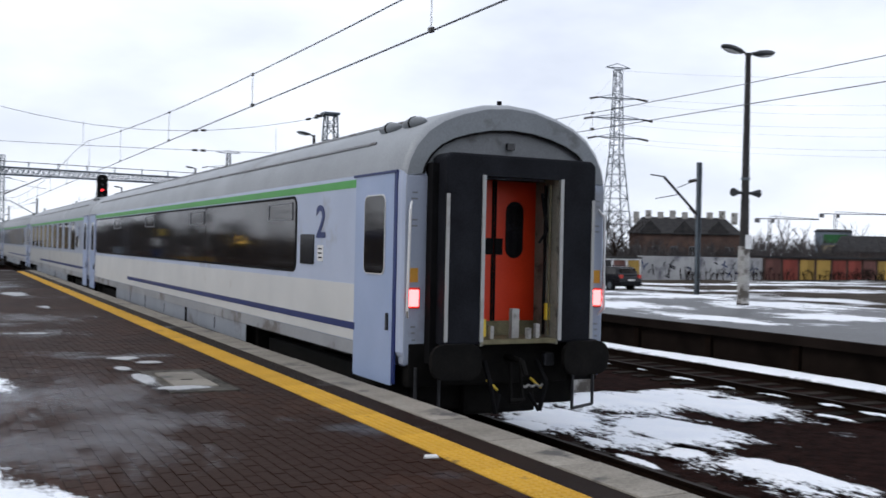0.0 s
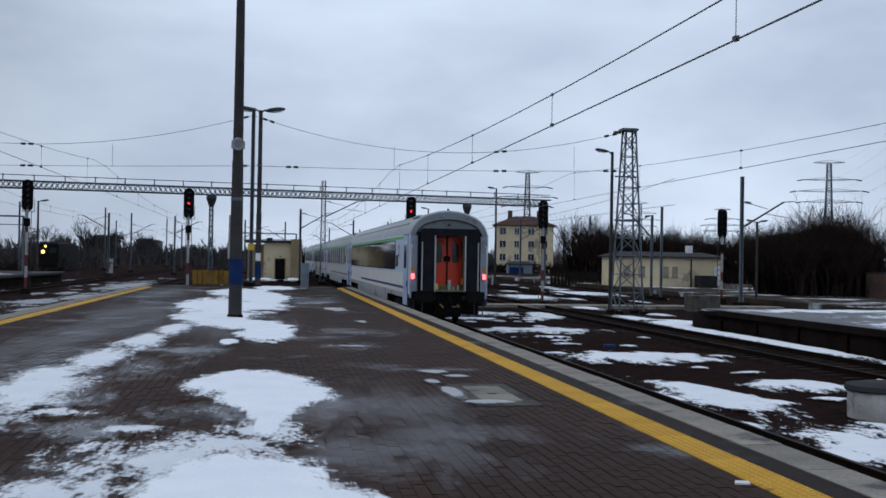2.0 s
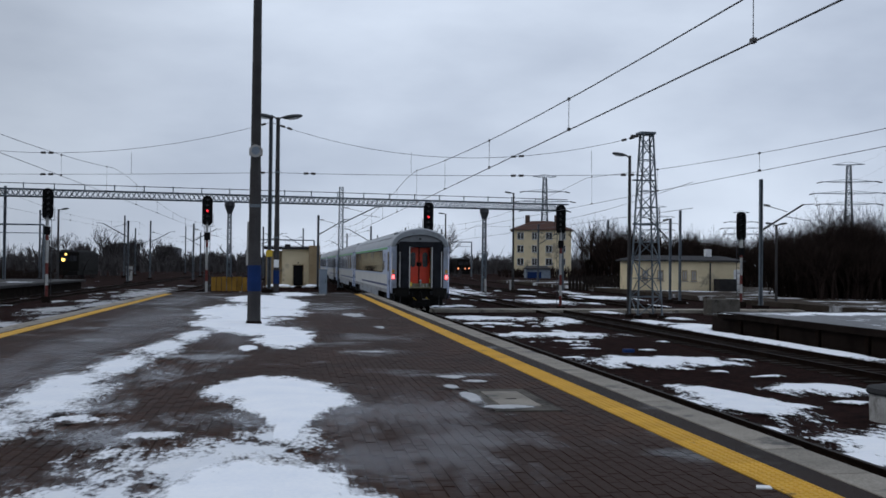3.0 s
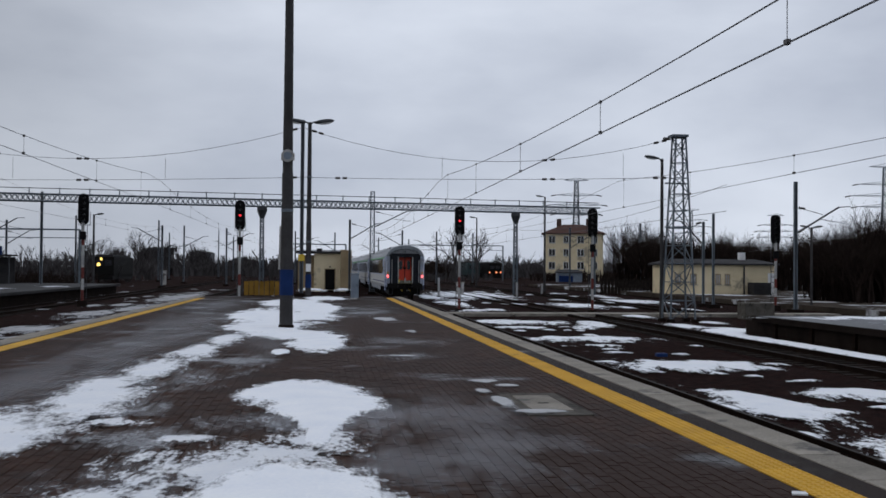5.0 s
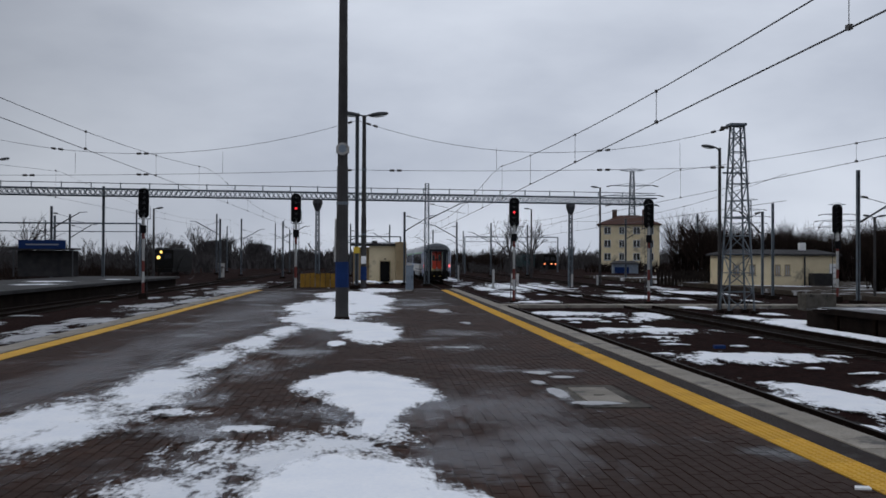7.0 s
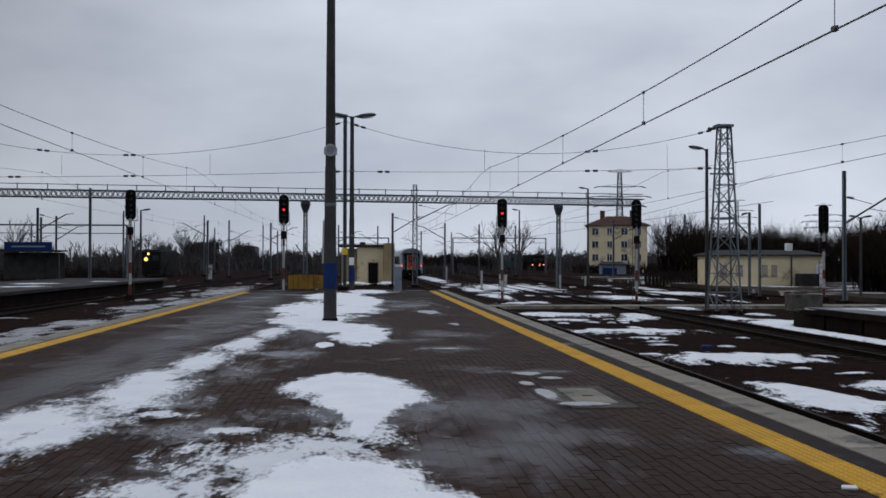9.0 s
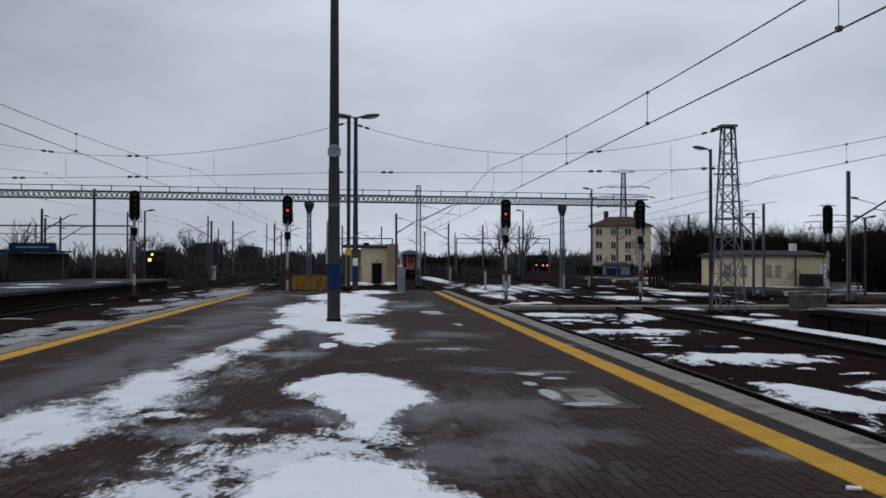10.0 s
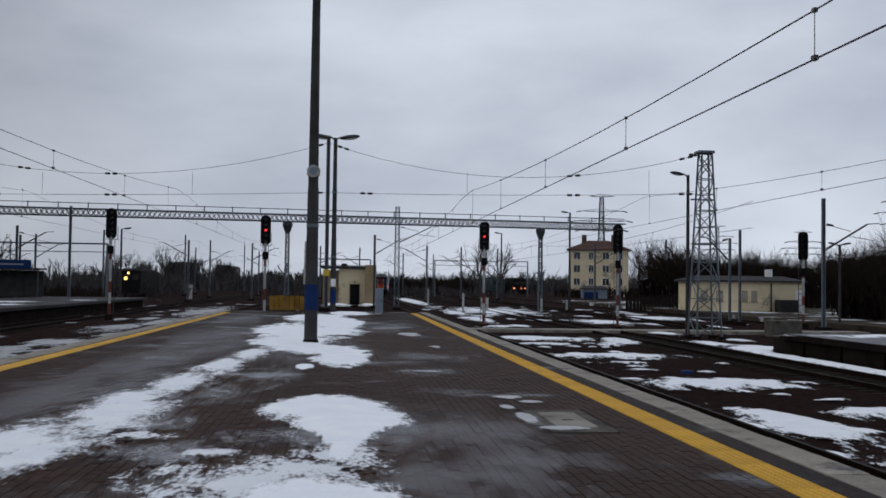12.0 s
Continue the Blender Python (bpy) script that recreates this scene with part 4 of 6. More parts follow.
    part("headstock", boxes(b(-1.3, -0.02, 0.72, 1.3, 0.2, 1.22)), "underframe", c, bevel=0.02)
    part("cable", tubes([((0.42, Y(-0.05), 3.0), (0.44, Y(-0.15), 2.55), 0.018), ((0.44, Y(-0.15), 2.55), (0.36, Y(-0.1), 2.4), 0.018)]), "black", c)
    part("draw_hook", tubes([((0, Y(0), 1.04), (0, Y(-0.35), 1.02), 0.05, 0.035), ((0, Y(-0.35), 1.02), (0.02, Y(-0.42), 0.86), 0.035),
                             ((-0.06, Y(-0.2), 1.0), (-0.08, Y(-0.26), 0.55), 0.022), ((0.07, Y(-0.2), 1.0), (0.08, Y(-0.26), 0.55), 0.022),
                             ((-0.1, Y(-0.27), 0.55), (0.1, Y(-0.27), 0.55), 0.03)], 8), "underframe", c, "draw hook with screw coupling")
    part("upper_lamp", boxes(b(-0.05, -0.01, 3.50, 0.05, 0.1, 3.58)), "lens_dark", c)


def bogie(c, y):
    fr = boxes((-1.15, y - 1.9, 0.45, -0.98, y + 1.9, 0.78), (0.98, y - 1.9, 0.45, 1.15, y + 1.9, 0.78), (-1.0, y - 0.3, 0.42, 1.0, y + 0.3, 0.8))
    part("bogie_frame", fr, "underframe", c, "dirty black bogie frame", bevel=0.03)
    for dy in (-1.25, 1.25):
        for x in (-0.75, 0.75):
            w = bmesh.new()
            prism(w, [(y + dy + 0.46 * math.cos(a * math.pi / 12), 0.46 + 0.46 * math.sin(a * math.pi / 12)) for a in range(24)], "x", x - 0.06, x + 0.06)
            part("wheel", w, "rail_side", c, "steel wheel")


def coach(label, compartments):
    c = thing("passenger_coach", label, "train coach", group="coaches of the train")
    # second coach takes the darker copies, dimmed by colour alone
    muted = {"coach_blue": "old_blue", "coach_white": "old_white"} if compartments else {}
    body = bmesh.new()
    shell(body, SIDE, 0.0, COACH - 0.3, True)
    part("body", body, muted.get("coach_blue", "coach_blue"), c, "pale blue-grey coach body")
    rf = bmesh.new()
    shell(rf, ROOF, 0.0, COACH - 0.3, True)
    part("roof", rf, "coach_roof", c, "light grey curved roof", smooth=True)
    part("floor", boxes((-1.29, 0.1, 0.9, 1.29, COACH - 0.4, 0.96)), "underframe", c)
    # roof seams and vents
    for x, z in ((-1.235, 3.60), (-0.80, 3.905)):
        part("roof_seam", boxes((x - 0.012, 1.2, z - 0.01, x + 0.012, COACH - 1.5, z + 0.016), (-x - 0.012, 1.2, z - 0.01, -x + 0.012, COACH - 1.5, z + 0.016)), "coach_grey", c)
    for y in (0.55, 1.25):
        v = bmesh.new()
        ellipsoid(v, (-1.02, y, 3.80), 0.08, 0.32, 0.075, 12, 6)
        cowl = part("roof_vent", v, "coach_hood", c, "grey rounded roof vent", smooth=True)
        part("vent_band", tubes([((-1.02, y - 0.02, 3.80), (-1.02, y + 0.02, 3.80), 0.084)], 12), "black", cowl)
    part("aerial", tubes([((0.0, 0.3, 4.0), (0.0, 0.3, 4.12), 0.03)]), "black", c)
    for y in (8, 16):
        part("roof_hatch", boxes((-0.35, y, 4.03, 0.35, y + 1.2, 4.07)), "coach_grey", c, bevel=0.02)
    for s in (-1, 1):
        def panel(name, mat, y0, y1, z0, z1, r, proud, lab="", parent=c):
            bm = bmesh.new()
            side_panel(bm, s, y0, y1, z0, z1, r, proud)
            return part(name, bm, muted.get(mat, mat), parent, lab)
        panel("green_stripe", "coach_green", 1.35, COACH - 1.7, 3.05, 3.15, 0.01, 0.002, "green stripe above the windows")
        panel("white_band", "coach_white", 1.34, COACH - 1.7, 1.14, 1.84, 0.01, 0.002, "white lower band")
        panel("blue_line", "coach_line", 1.34, 18.2, 1.27, 1.36, 0.01, 0.005, "thin dark blue line")
        panel("sill_panel", "coach_grey", 1.34, COACH - 1.7, 0.96, 1.13, 0.01, 0.001, "grey soiled sill")
        for q in (6.3, 11.0, 15.6):
            flap = panel("skirt", "coach_skirt", q, q + 4.5, 0.66, 0.955, 0.03, -0.02, "grey-blue side skirt")
            panel("latch_slot", "black", q + 2.1, q + 2.2, 0.72, 0.92, 0.02, -0.014, "dark latch slot", flap)
        if compartments:
            k = 9
            for i in range(k):
                y0 = 3.9 + i * 2.25
                w = panel("window", "glass", y0, y0 + 1.25, 1.98, 2.98, 0.08, 0.006, "dark tinted side window")
                panel("window_rim", "black", y0 - 0.03, y0 + 1.28, 1.95, 3.01, 0.1, 0.003)
        else:
            panel("window_rim", "black", 3.68, 24.45, 1.92, 3.03, 0.16, 0.003)
            cuts = [3.74, 9.24, 14.3, 19.3, 24.4]
            for a, b2 in zip(cuts, cuts[1:]):
                w = panel("window", "glass", a, b2 - 0.025, 1.96, 2.99, 0.1, 0.008, "dark tinted window of the continuous band")
                side_x = s * 1.424
                if a > 0:
                    o = boxes(*[tuple(sorted((side_x - s * 0.004, side_x + s * 0.008))[:1]) + (q[0], q[1]) + tuple(sorted((side_x - s * 0.004, side_x + s * 0.008))[1:]) + (q[2], q[3])
                                for q in ((a + 0.12, 2.92, a + 1.3, 2.94), (a + 0.12, 2.68, a + 1.3, 2.70), (a + 0.12, 2.68, a + 0.14, 2.94), (a + 1.28, 2.68, a + 1.3, 2.94))])
                    part("vent_frame", o, "grey_marks", w, "grey hopper vent frame")
        panel("display", "lens_dark", 2.92, 3.5, 2.05, 2.47, 0.02, 0.008, "dark destination display")
        note = panel("small_notice", "white_paint", 2.55, 2.78, 2.10, 2.32, 0.02, 0.004, "small white notice")
        for k in range(3):
            panel("mark", "black", 2.59, 2.74, 2.14 + 0.06 * k, 2.16 + 0.06 * k, 0.004, 0.007, "plain dark bar", note)
        for y0 in (0.20, COACH - 1.72):
            d = panel("door", "coach_door", y0, y0 + 1.18, 0.72, 3.17, 0.04, 0.004, "blue entrance door")
            panel("door_window", "glass", y0 + 0.25, y0 + 0.85, 2.0, 2.92, 0.09, 0.02, "tall dark door window", d)
            panel("window_rubber", "white_paint", y0 + 0.235, y0 + 0.865, 1.985, 2.935, 0.10, 0.016, "pale window rim", d)
            panel("door_handle", "dark_steel", y0 + 0.10, y0 + 0.14, 1.35, 1.55, 0.015, 0.03, "dark door handle", d)
            panel("door_gap", "coach_line", y0 - 0.085, y0 - 0.005, 0.75, 3.19, 0.01, 0.008, "dark blue door edge")
            panel("door_head", "coach_line", y0 - 0.08, y0 + 1.25, 3.17, 3.20, 0.01, 0.014)
        # class figure
        cu = bpy.data.curves.new("class_figure", "FONT")
        cu.body, cu.size, cu.extrude, cu.offset = "2", 0.62, 0.002, 0.009
        f = new("class_figure", cu)
        f.data.materials.append(M["coach_line"])
        f.parent = c
        f.matrix_basis = pose(s * 1.416, 2.86 if s < 0 else 2.46, 2.43, 90, 0, -90 if s < 0 else 90) @ Matrix.Diagonal((1.3, 1.0, 1.0, 1.0))
        tagged(f, "dark blue class figure 2")
    for i, y in enumerate((6.2, 10.2, 12.4, 15.5, 19.5)):
        part("underfloor_box", boxes((-1.22, y, 0.42, 1.22, y + (1.6, 1.2, 2.2, 1.3, 0.9)[i], 0.9)), "underframe", c, "dirty underfloor equipment box", bevel=0.03)
    for y in (3.9, COACH - 4.2):
        bogie(c, y)
    coach_end(c, 0.0, 1)
    coach_end(c, COACH - 0.3, -1)
    return c


def rear_place(t):
    """The train's rear end along the track: it pulls away and gathers speed."""
    return 10.25 + 11.6 * t + 0.17 * t * t


rear_coach = coach("pale blue-grey passenger coach with dark window band", False)
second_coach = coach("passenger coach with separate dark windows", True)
train = [rear_coach, second_coach, copy_thing(second_coach, pose(TRACK, 70, RAIL)), copy_thing(second_coach, pose(TRACK, 96, RAIL))]


# ---- poles, lamps and boxes on the platforms ----
def lamp_head(parent, x, y, z, s, size=1.0, axis="x"):
    h = bmesh.new()
    ellipsoid(h, (0, 0, 0), 0.42 * size, 0.16 * size, 0.10 * size, 12, 6)
    o = part("lamp_head", h, "lamp_housing", parent, "grey oval lamp head", smooth=True)
    o.location = (x + s * 0.46 * size, y, z)
    o.rotation_euler = (0, radians(-8 * s), 0)
    d = bmesh.new()
    ellipsoid(d, (0.04 * s, 0, -0.06 * size), 0.30 * size, 0.12 * size, 0.06 * size, 10, 5)
    part("diffuser", d, "coach_white", o, "pale lamp cover", smooth=True)


def lamp_post(label, x, y, z0, top, r0, r1, heads, collars=(), plate=None, sleeve=None, size=1.0, speakers=None):
    p = thing("lamp_post", label, "lamp post", pose(x, y, z0), "station lamp posts")
    h = top - z0
    part("shaft", tubes([((0, 0, 0), (0, 0, h * 0.42), r0, (r0 * 0.58 + r1 * 0.42)), ((0, 0, h * 0.42), (0, 0, h), (r0 * 0.58 + r1 * 0.42) * 0.93, r1)], 14), "pole", p, "tapered grey shaft", smooth=False)
    part("foot_collar", tubes([((0, 0, 0), (0, 0, 0.10), r0 * 1.25, r0 * 1.1)], 14), "dark_concrete", p)
    for z in collars:
        part("clamp_band", tubes([((0, 0, z - z0 - 0.04), (0, 0, z - z0 + 0.04), r0 * 0.92)], 14), "steel", p, "steel clamp band")
    if sleeve:
        part("painted_sleeve", tubes([((0, 0, sleeve[0] - z0), (0, 0, sleeve[1] - z0), r0 * 1.04, r0 * 1.02)], 14), "blue_paint", p, "blue painted sleeve")
    if plate:
        part("notice", boxes((-0.13, -r0 * 1.12 - 0.02, plate[0] - z0, 0.13, -r0 * 1.12, plate[1] - z0)), plate[2], p, plate[3], bevel=0.005)
    if speakers is not None:
        for s in (-1, 1):
            part("loudspeaker", tubes([((s * 0.1, 0, speakers - z0), (s * 0.28, 0, speakers - z0), 0.05), ((s * 0.28, 0, speakers - z0), (s * 0.55, -0.05, speakers - z0), 0.06, 0.14)], 12),
                 "lamp_housing", p, "grey horn loudspeaker")
    for s in heads:
        part("bracket", tubes([((0, 0, h - 0.15), (s * 0.18, 0, h + 0.02), 0.035), ((s * 0.18, 0, h + 0.02), (s * 0.3 * size, 0, h + 0.05), 0.035)], 8), "dark_steel", p)
        lamp_head(p, s * 0.14, 0, h + 0.06, s, size)
    return p


post = lamp_post("tall grey lamp post with a blue painted sleeve standing in snow", -0.86, 25.6, 0, 9.4, 0.172, 0.10, (-1, 1), (0.85, 1.75, 3.0), None, (0.85, 1.5))
ring = part("round_fitting", tubes([((0, -0.20, 4.38), (0, -0.12, 4.38), 0.16, 0.16), ((0, 0, 4.28), (0, 0, 4.46), 0.17)], 16), "old_concrete", post, "pale round clock-like fitting")
part("fitting_face", tubes([((0, -0.215, 4.38), (0, -0.20, 4.38), 0.10)], 16), "grey_box", ring)
part("conduit", tubes([((-0.18, 0, 1.5), (-0.16, 0, 2.6), 0.035)]), "old_concrete", post, "pale cable guard")
lamp_post("dark lamp post with double oval heads at the platform end", -0.64, 52.4, 0, 9.15, 0.16, 0.10, (-1, 1), (2.9, 6.3), (1.35, 1.75, "white_paint", "small white notice"), (0.5, 1.2), 1.3)
across_post = lamp_post("tall platform lamp post with two oval heads and loudspeakers", 23.15, 24.2, -0.07, 8.05, 0.165, 0.085, (-1, 1), (4.0,), (1.75, 2.2, "white_paint", "small white notice"), None, 1.15, 3.55)
part("concrete_foot", tubes([((0, 0, 0), (0, 0, 1.9), 0.19, 0.18)], 14), "old_concrete", across_post, "pale concrete lower shaft")
lamp_post("slim yard lamp post beside the lattice tower", 16.75, 47.6, SOIL, 7.1, 0.11, 0.07, (-1,), (), None, None, 0.9)
lamp_post("slim distant yard lamp post", 23.9, 105, SOIL, 9.4, 0.14, 0.09, (-1,), (), None, None, 1.0)
lamp_post("slim distant yard lamp post", 21.2, 135, SOIL, 8.6, 0.14, 0.09, (-1,), (), None, None, 1.0)
lamp_post("slim lamp post beyond the outer tracks", -27.5, 74, SOIL, 8.7, 0.12, 0.08, (1,), (), None, None, 1.0)
lamp_post("slim lamp post in the outer yard", -23.0, 105, SOIL, 6.8, 0.14, 0.09, (1,), (), None, None, 1.0)
lamp_post("low lamp post among the bushes", 30.2, 58.5, SOIL, 4.3, 0.09, 0.07, (-1, 1), (), None, None, 0.7)

# grey cabinet at the platform end
cab = thing("control_cabinet", "grey-blue metal control cabinet at the platform end", "cabinet", pose(1.68, 49.6, 0))
part("plinth", boxes((-0.22, -0.17, 0, 0.22, 0.17, 0.08)), "old_concrete", cab)
part("body", boxes((-0.19, -0.14, 0.08, 0.19, 0.14, 1.24)), "grey_box", cab, bevel=0.01)
part("door", boxes((-0.165, -0.155, 0.16, 0.165, -0.14, 1.18)), "grey_box", cab, bevel=0.005)
part("cap", boxes((-0.22, -0.18, 1.24, 0.22, 0.17, 1.29)), "grey_box", cab, bevel=0.008)
part("handle", boxes((0.10, -0.175, 0.62, 0.125, -0.155, 0.77)), "dark_steel", cab)

# yellow barrier
fence = thing("barrier", "ochre yellow board barrier closing the platform end", "fence", pose(0, 0, 0))
for i in range(8):
    x = -4.05 + 0.27 * i
    part("board", boxes((x, 54.0, 0.06, x + 0.235, 54.04, 0.80 + 0.015 * (i % 3))), "yellow_fence", fence)
for x in (-4.0, -3.0, -2.0):
    part("post", boxes((x - 0.04, 54.045, 0, x + 0.04, 54.12, 0.92)), "dark_steel", fence)
part("rail", boxes((-4.1, 54.05, 0.62, -1.9, 54.085, 0.70)), "dark_steel", fence)

# concrete cover in the paving
cover = thing("service_cover", "pale square concrete service cover set in the paving", "cover", pose(2.55, 11.28, 0))
part("surround", boxes((-0.36, -0.92, -0.05, 0.36, -0.62, 0.012), (-0.36, 0.68, -0.05, 0.36, 0.92, 0.012), (-0.36, -0.62, -0.05, -0.24, 0.68, 0.012), (0.24, -0.62, -0.05, 0.36, 0.68, 0.012)), "cover_edge", cover, "rough concrete surround")
part("lid", boxes((-0.225, -0.60, -0.05, 0.225, 0.66, 0.018)), "concrete", cover, "pale concrete lid", bevel=0.006)
part("lifting_eye", boxes((-0.06, -0.06, 0.018, 0.06, -0.02, 0.022)), "black", cover)

# concrete well
well = thing("well", "round whitewashed concrete well ring with a dark lid", "well", pose(9.93, 14.85, SOIL))
wb = bmesh.new()
lathe(wb, (0, 0, 0), [(0.55, -0.1), (0.56, 0.28), (0.55, 0.46), (0.50, 0.47)], 28)
part("ring", wb, "old_concrete", well, "stained pale concrete ring")
wb = bmesh.new()
lathe(wb, (0, 0, 0), [(0.59, 0.46), (0.61, 0.49), (0.59, 0.56), (0.30, 0.61), (0.05, 0.62)], 28)
part("lid", wb, "roof_dark", well, "dark worn lid")

# blue scrap on the ballast and white litter by the line
litter = part("plastic_scrap", boxes((-0.16, -0.1, 0, 0.14, 0.12, 0.10)), "blue_paint", bevel=0.03)
litter.location = (9.3, 26.4, SOIL + 0.12)
tagged(litter, "blue plastic scrap lying on the snow", "litter")
paper = part("paper_scrap", make(prism, [(-0.06, -0.03), (0.05, -0.05), (0.07, 0.03), (-0.02, 0.05)], "z", 0.0, 0.012), "white_paint")
paper.location = (3.31, 6.60, 0.004)
tagged(paper, "small white paper scrap on the paving", "litter")


# ---- signals ----
def signal(x, y, z0, top, lit, label):
    s = thing("railway_signal", label, "railway signal", pose(x, y, z0), "colour light signals")
    h = top - z0
    for i in range(7):
        a, b2 = h * 0.02 + (h - 1.75) * i / 7, h * 0.02 + (h - 1.75) * (i + 1) / 7
        part("mast_band", tubes([((0, 0, a), (0, 0, b2), 0.075)], 10), "mast_red" if i in (0, 2, 5) else "mast_white", s)
    part("foot", boxes((-0.22, -0.22, -0.2, 0.22, 0.22, 0.14)), "dark_concrete", s, bevel=0.02)
    part("neck", tubes([((0, 0, h - 1.85), (0, 0, h - 1.5), 0.06)], 10), "dark_steel", s)
    sub = boxes((-0.16, -0.12, h - 2.55, 0.16, 0.05, h - 2.1))
    part("route_indicator", sub, "black", s, "small black indicator", bevel=0.03)
    hd = bmesh.new()
    prism(hd, [(u, h - 0.86 + v) for u, v in rounded(0.58, 1.72, 0.27, 6)], "y", -0.02, 0.05)
    board = part("backboard", hd, "black", s, "black rounded backboard")
    part("case", boxes((-0.17, 0.05, h - 1.6, 0.17, 0.3, h - 0.12)), "black", s, bevel=0.02)
    for i in range(5):
        z = h - 0.24 - 0.31 * i
        on = lit and i == 2
        part("lens", tubes([((0, -0.03, z), (0, -0.022, z), 0.065)], 14), "signal_red" if on else "lens_dark", board, "lit red lens" if on else "unlit lens")
        v = bmesh.new()
        for k in range(8):
            a0, a1 = radians(-20 + 220 * k / 8), radians(-20 + 220 * (k + 1) / 8)
            q = [v.verts.new((0.115 * math.cos(a), yy, z + 0.115 * math.sin(a))) for yy, a in ((-0.02, a0), (-0.02, a1), (-0.26, a1), (-0.26, a0))]
            v.faces.new(q)
        part("visor", v, "black", board, "black visor")
    part("ladder", tubes([((-0.15, 0.28, 0.2), (-0.15, 0.28, h - 1.7), 0.02), ((0.15, 0.28, 0.2), (0.15, 0.28, h - 1.7), 0.02)] +
                         [((-0.15, 0.28, 0.5 + 0.32 * k), (0.15, 0.28, 0.5 + 0.32 * k), 0.015) for k in range(int((h - 2.3) / 0.32))], 5), "dark_steel", s)
    part("platform_cage", tubes([((-0.3, 0.1, h - 1.72), (-0.3, 0.5, h - 1.72), 0.02), ((0.3, 0.1, h - 1.72), (0.3, 0.5, h - 1.72), 0.02), ((-0.3, 0.5, h - 1.72), (0.3, 0.5, h - 1.72), 0.02),
                                 ((-0.3, 0.3, h - 1.72), (-0.3, 0.3, h - 1.0), 0.015), ((0.3, 0.3, h - 1.72), (0.3, 0.3, h - 1.0), 0.015)], 5), "dark_steel", s)
    return s


signal(-13.05, 57.0, -0.5, 5.55, False, "black colour light signal on a red and white mast, unlit")
signal(-4.62, 58.0, SOIL, 5.38, True, "colour light signal showing red beyond the platform end")
signal(8.06, 57.8, SOIL, 5.23, True, "colour light signal showing red beside the main track")
signal(15.85, 57.0, SOIL, 5.17, False, "dark colour light signal on a red and white mast")
signal(26.2, 55.0, -0.55, 4.85, False, "dark colour light signal near the lineside huts")


# ---- lattice masts ----
def lattice(rows, w0, w1, z0, z1, panels, r=0.035, br=0.02):
    """Four legs with crossed bracing, from half width w0 at z0 to w1 at z1."""
    legs = [(-1, -1), (1, -1), (1, 1), (-1, 1)]
    for sx, sy in legs:
        rows.append(((sx * w0, sy * w0, z0), (sx * w1, sy * w1, z1), r))
    zs = [z0 + (z1 - z0) * (1 - (1 - i / panels) ** 1.15) for i in range(panels + 1)]
    for i in range(panels):
        za, zb = zs[i], zs[i + 1]
        wa, wb = (w0 + (w1 - w0) * (z - z0) / (z1 - z0) for z in (za, zb))
        for k in range(4):
            a, b2 = legs[k], legs[(k + 1) % 4]
            if (i + k) % 2:
                a, b2 = b2, a
            rows.append(((a[0] * wa, a[1] * wa, za), (b2[0] * wb, b2[1] * wb, zb), br))
            rows.append(((legs[k][0] * wb, legs[k][1] * wb, zb), (legs[(k + 1) % 4][0] * wb, legs[(k + 1) % 4][1] * wb, zb), br * 0.8))


tower = thing("lattice_tower", "grey steel lattice tower carrying the overhead line", "lattice tower", pose(17.36, 46.9, SOIL))
rows = []
lattice(rows, 0.62, 0.25, 0.1, 9.0, 11, 0.05, 0.026)
part("lattice", tubes(rows, 4), "steel", tower, "riveted grey steel lattice")
part("cap", boxes((-0.44, -0.36, 9.0, 0.36, 0.36, 9.12)), "steel", tower, "flat steel cap", bevel=0.01)
for z in (6.75, 4.6):
    part("cross_tie", tubes([((-0.7, 0, z), (0.5, 0, z), 0.045)], 6), "steel", tower)
part("signal_lamp", boxes((-0.80, -0.1, 8.86, -0.445, 0.1, 8.99)), "insulator", tower, bevel=0.03)
for sx in (-0.62, 0.62):
    for sy in (-0.62, 0.62):
        part("footing", boxes((sx - 0.16, sy - 0.16, -0.2, sx + 0.16, sy + 0.16, 0.14)), "dark_concrete", tower, bevel=0.02)


def insulator(bm, p, d, n=3):
    p, d = Vector(p), Vector(d).normalized()
    for i in range(n):
        tube(bm, p + d * 0.13 * i, p + d * (0.13 * i + 0.09), 0.085, 0.05, 8)


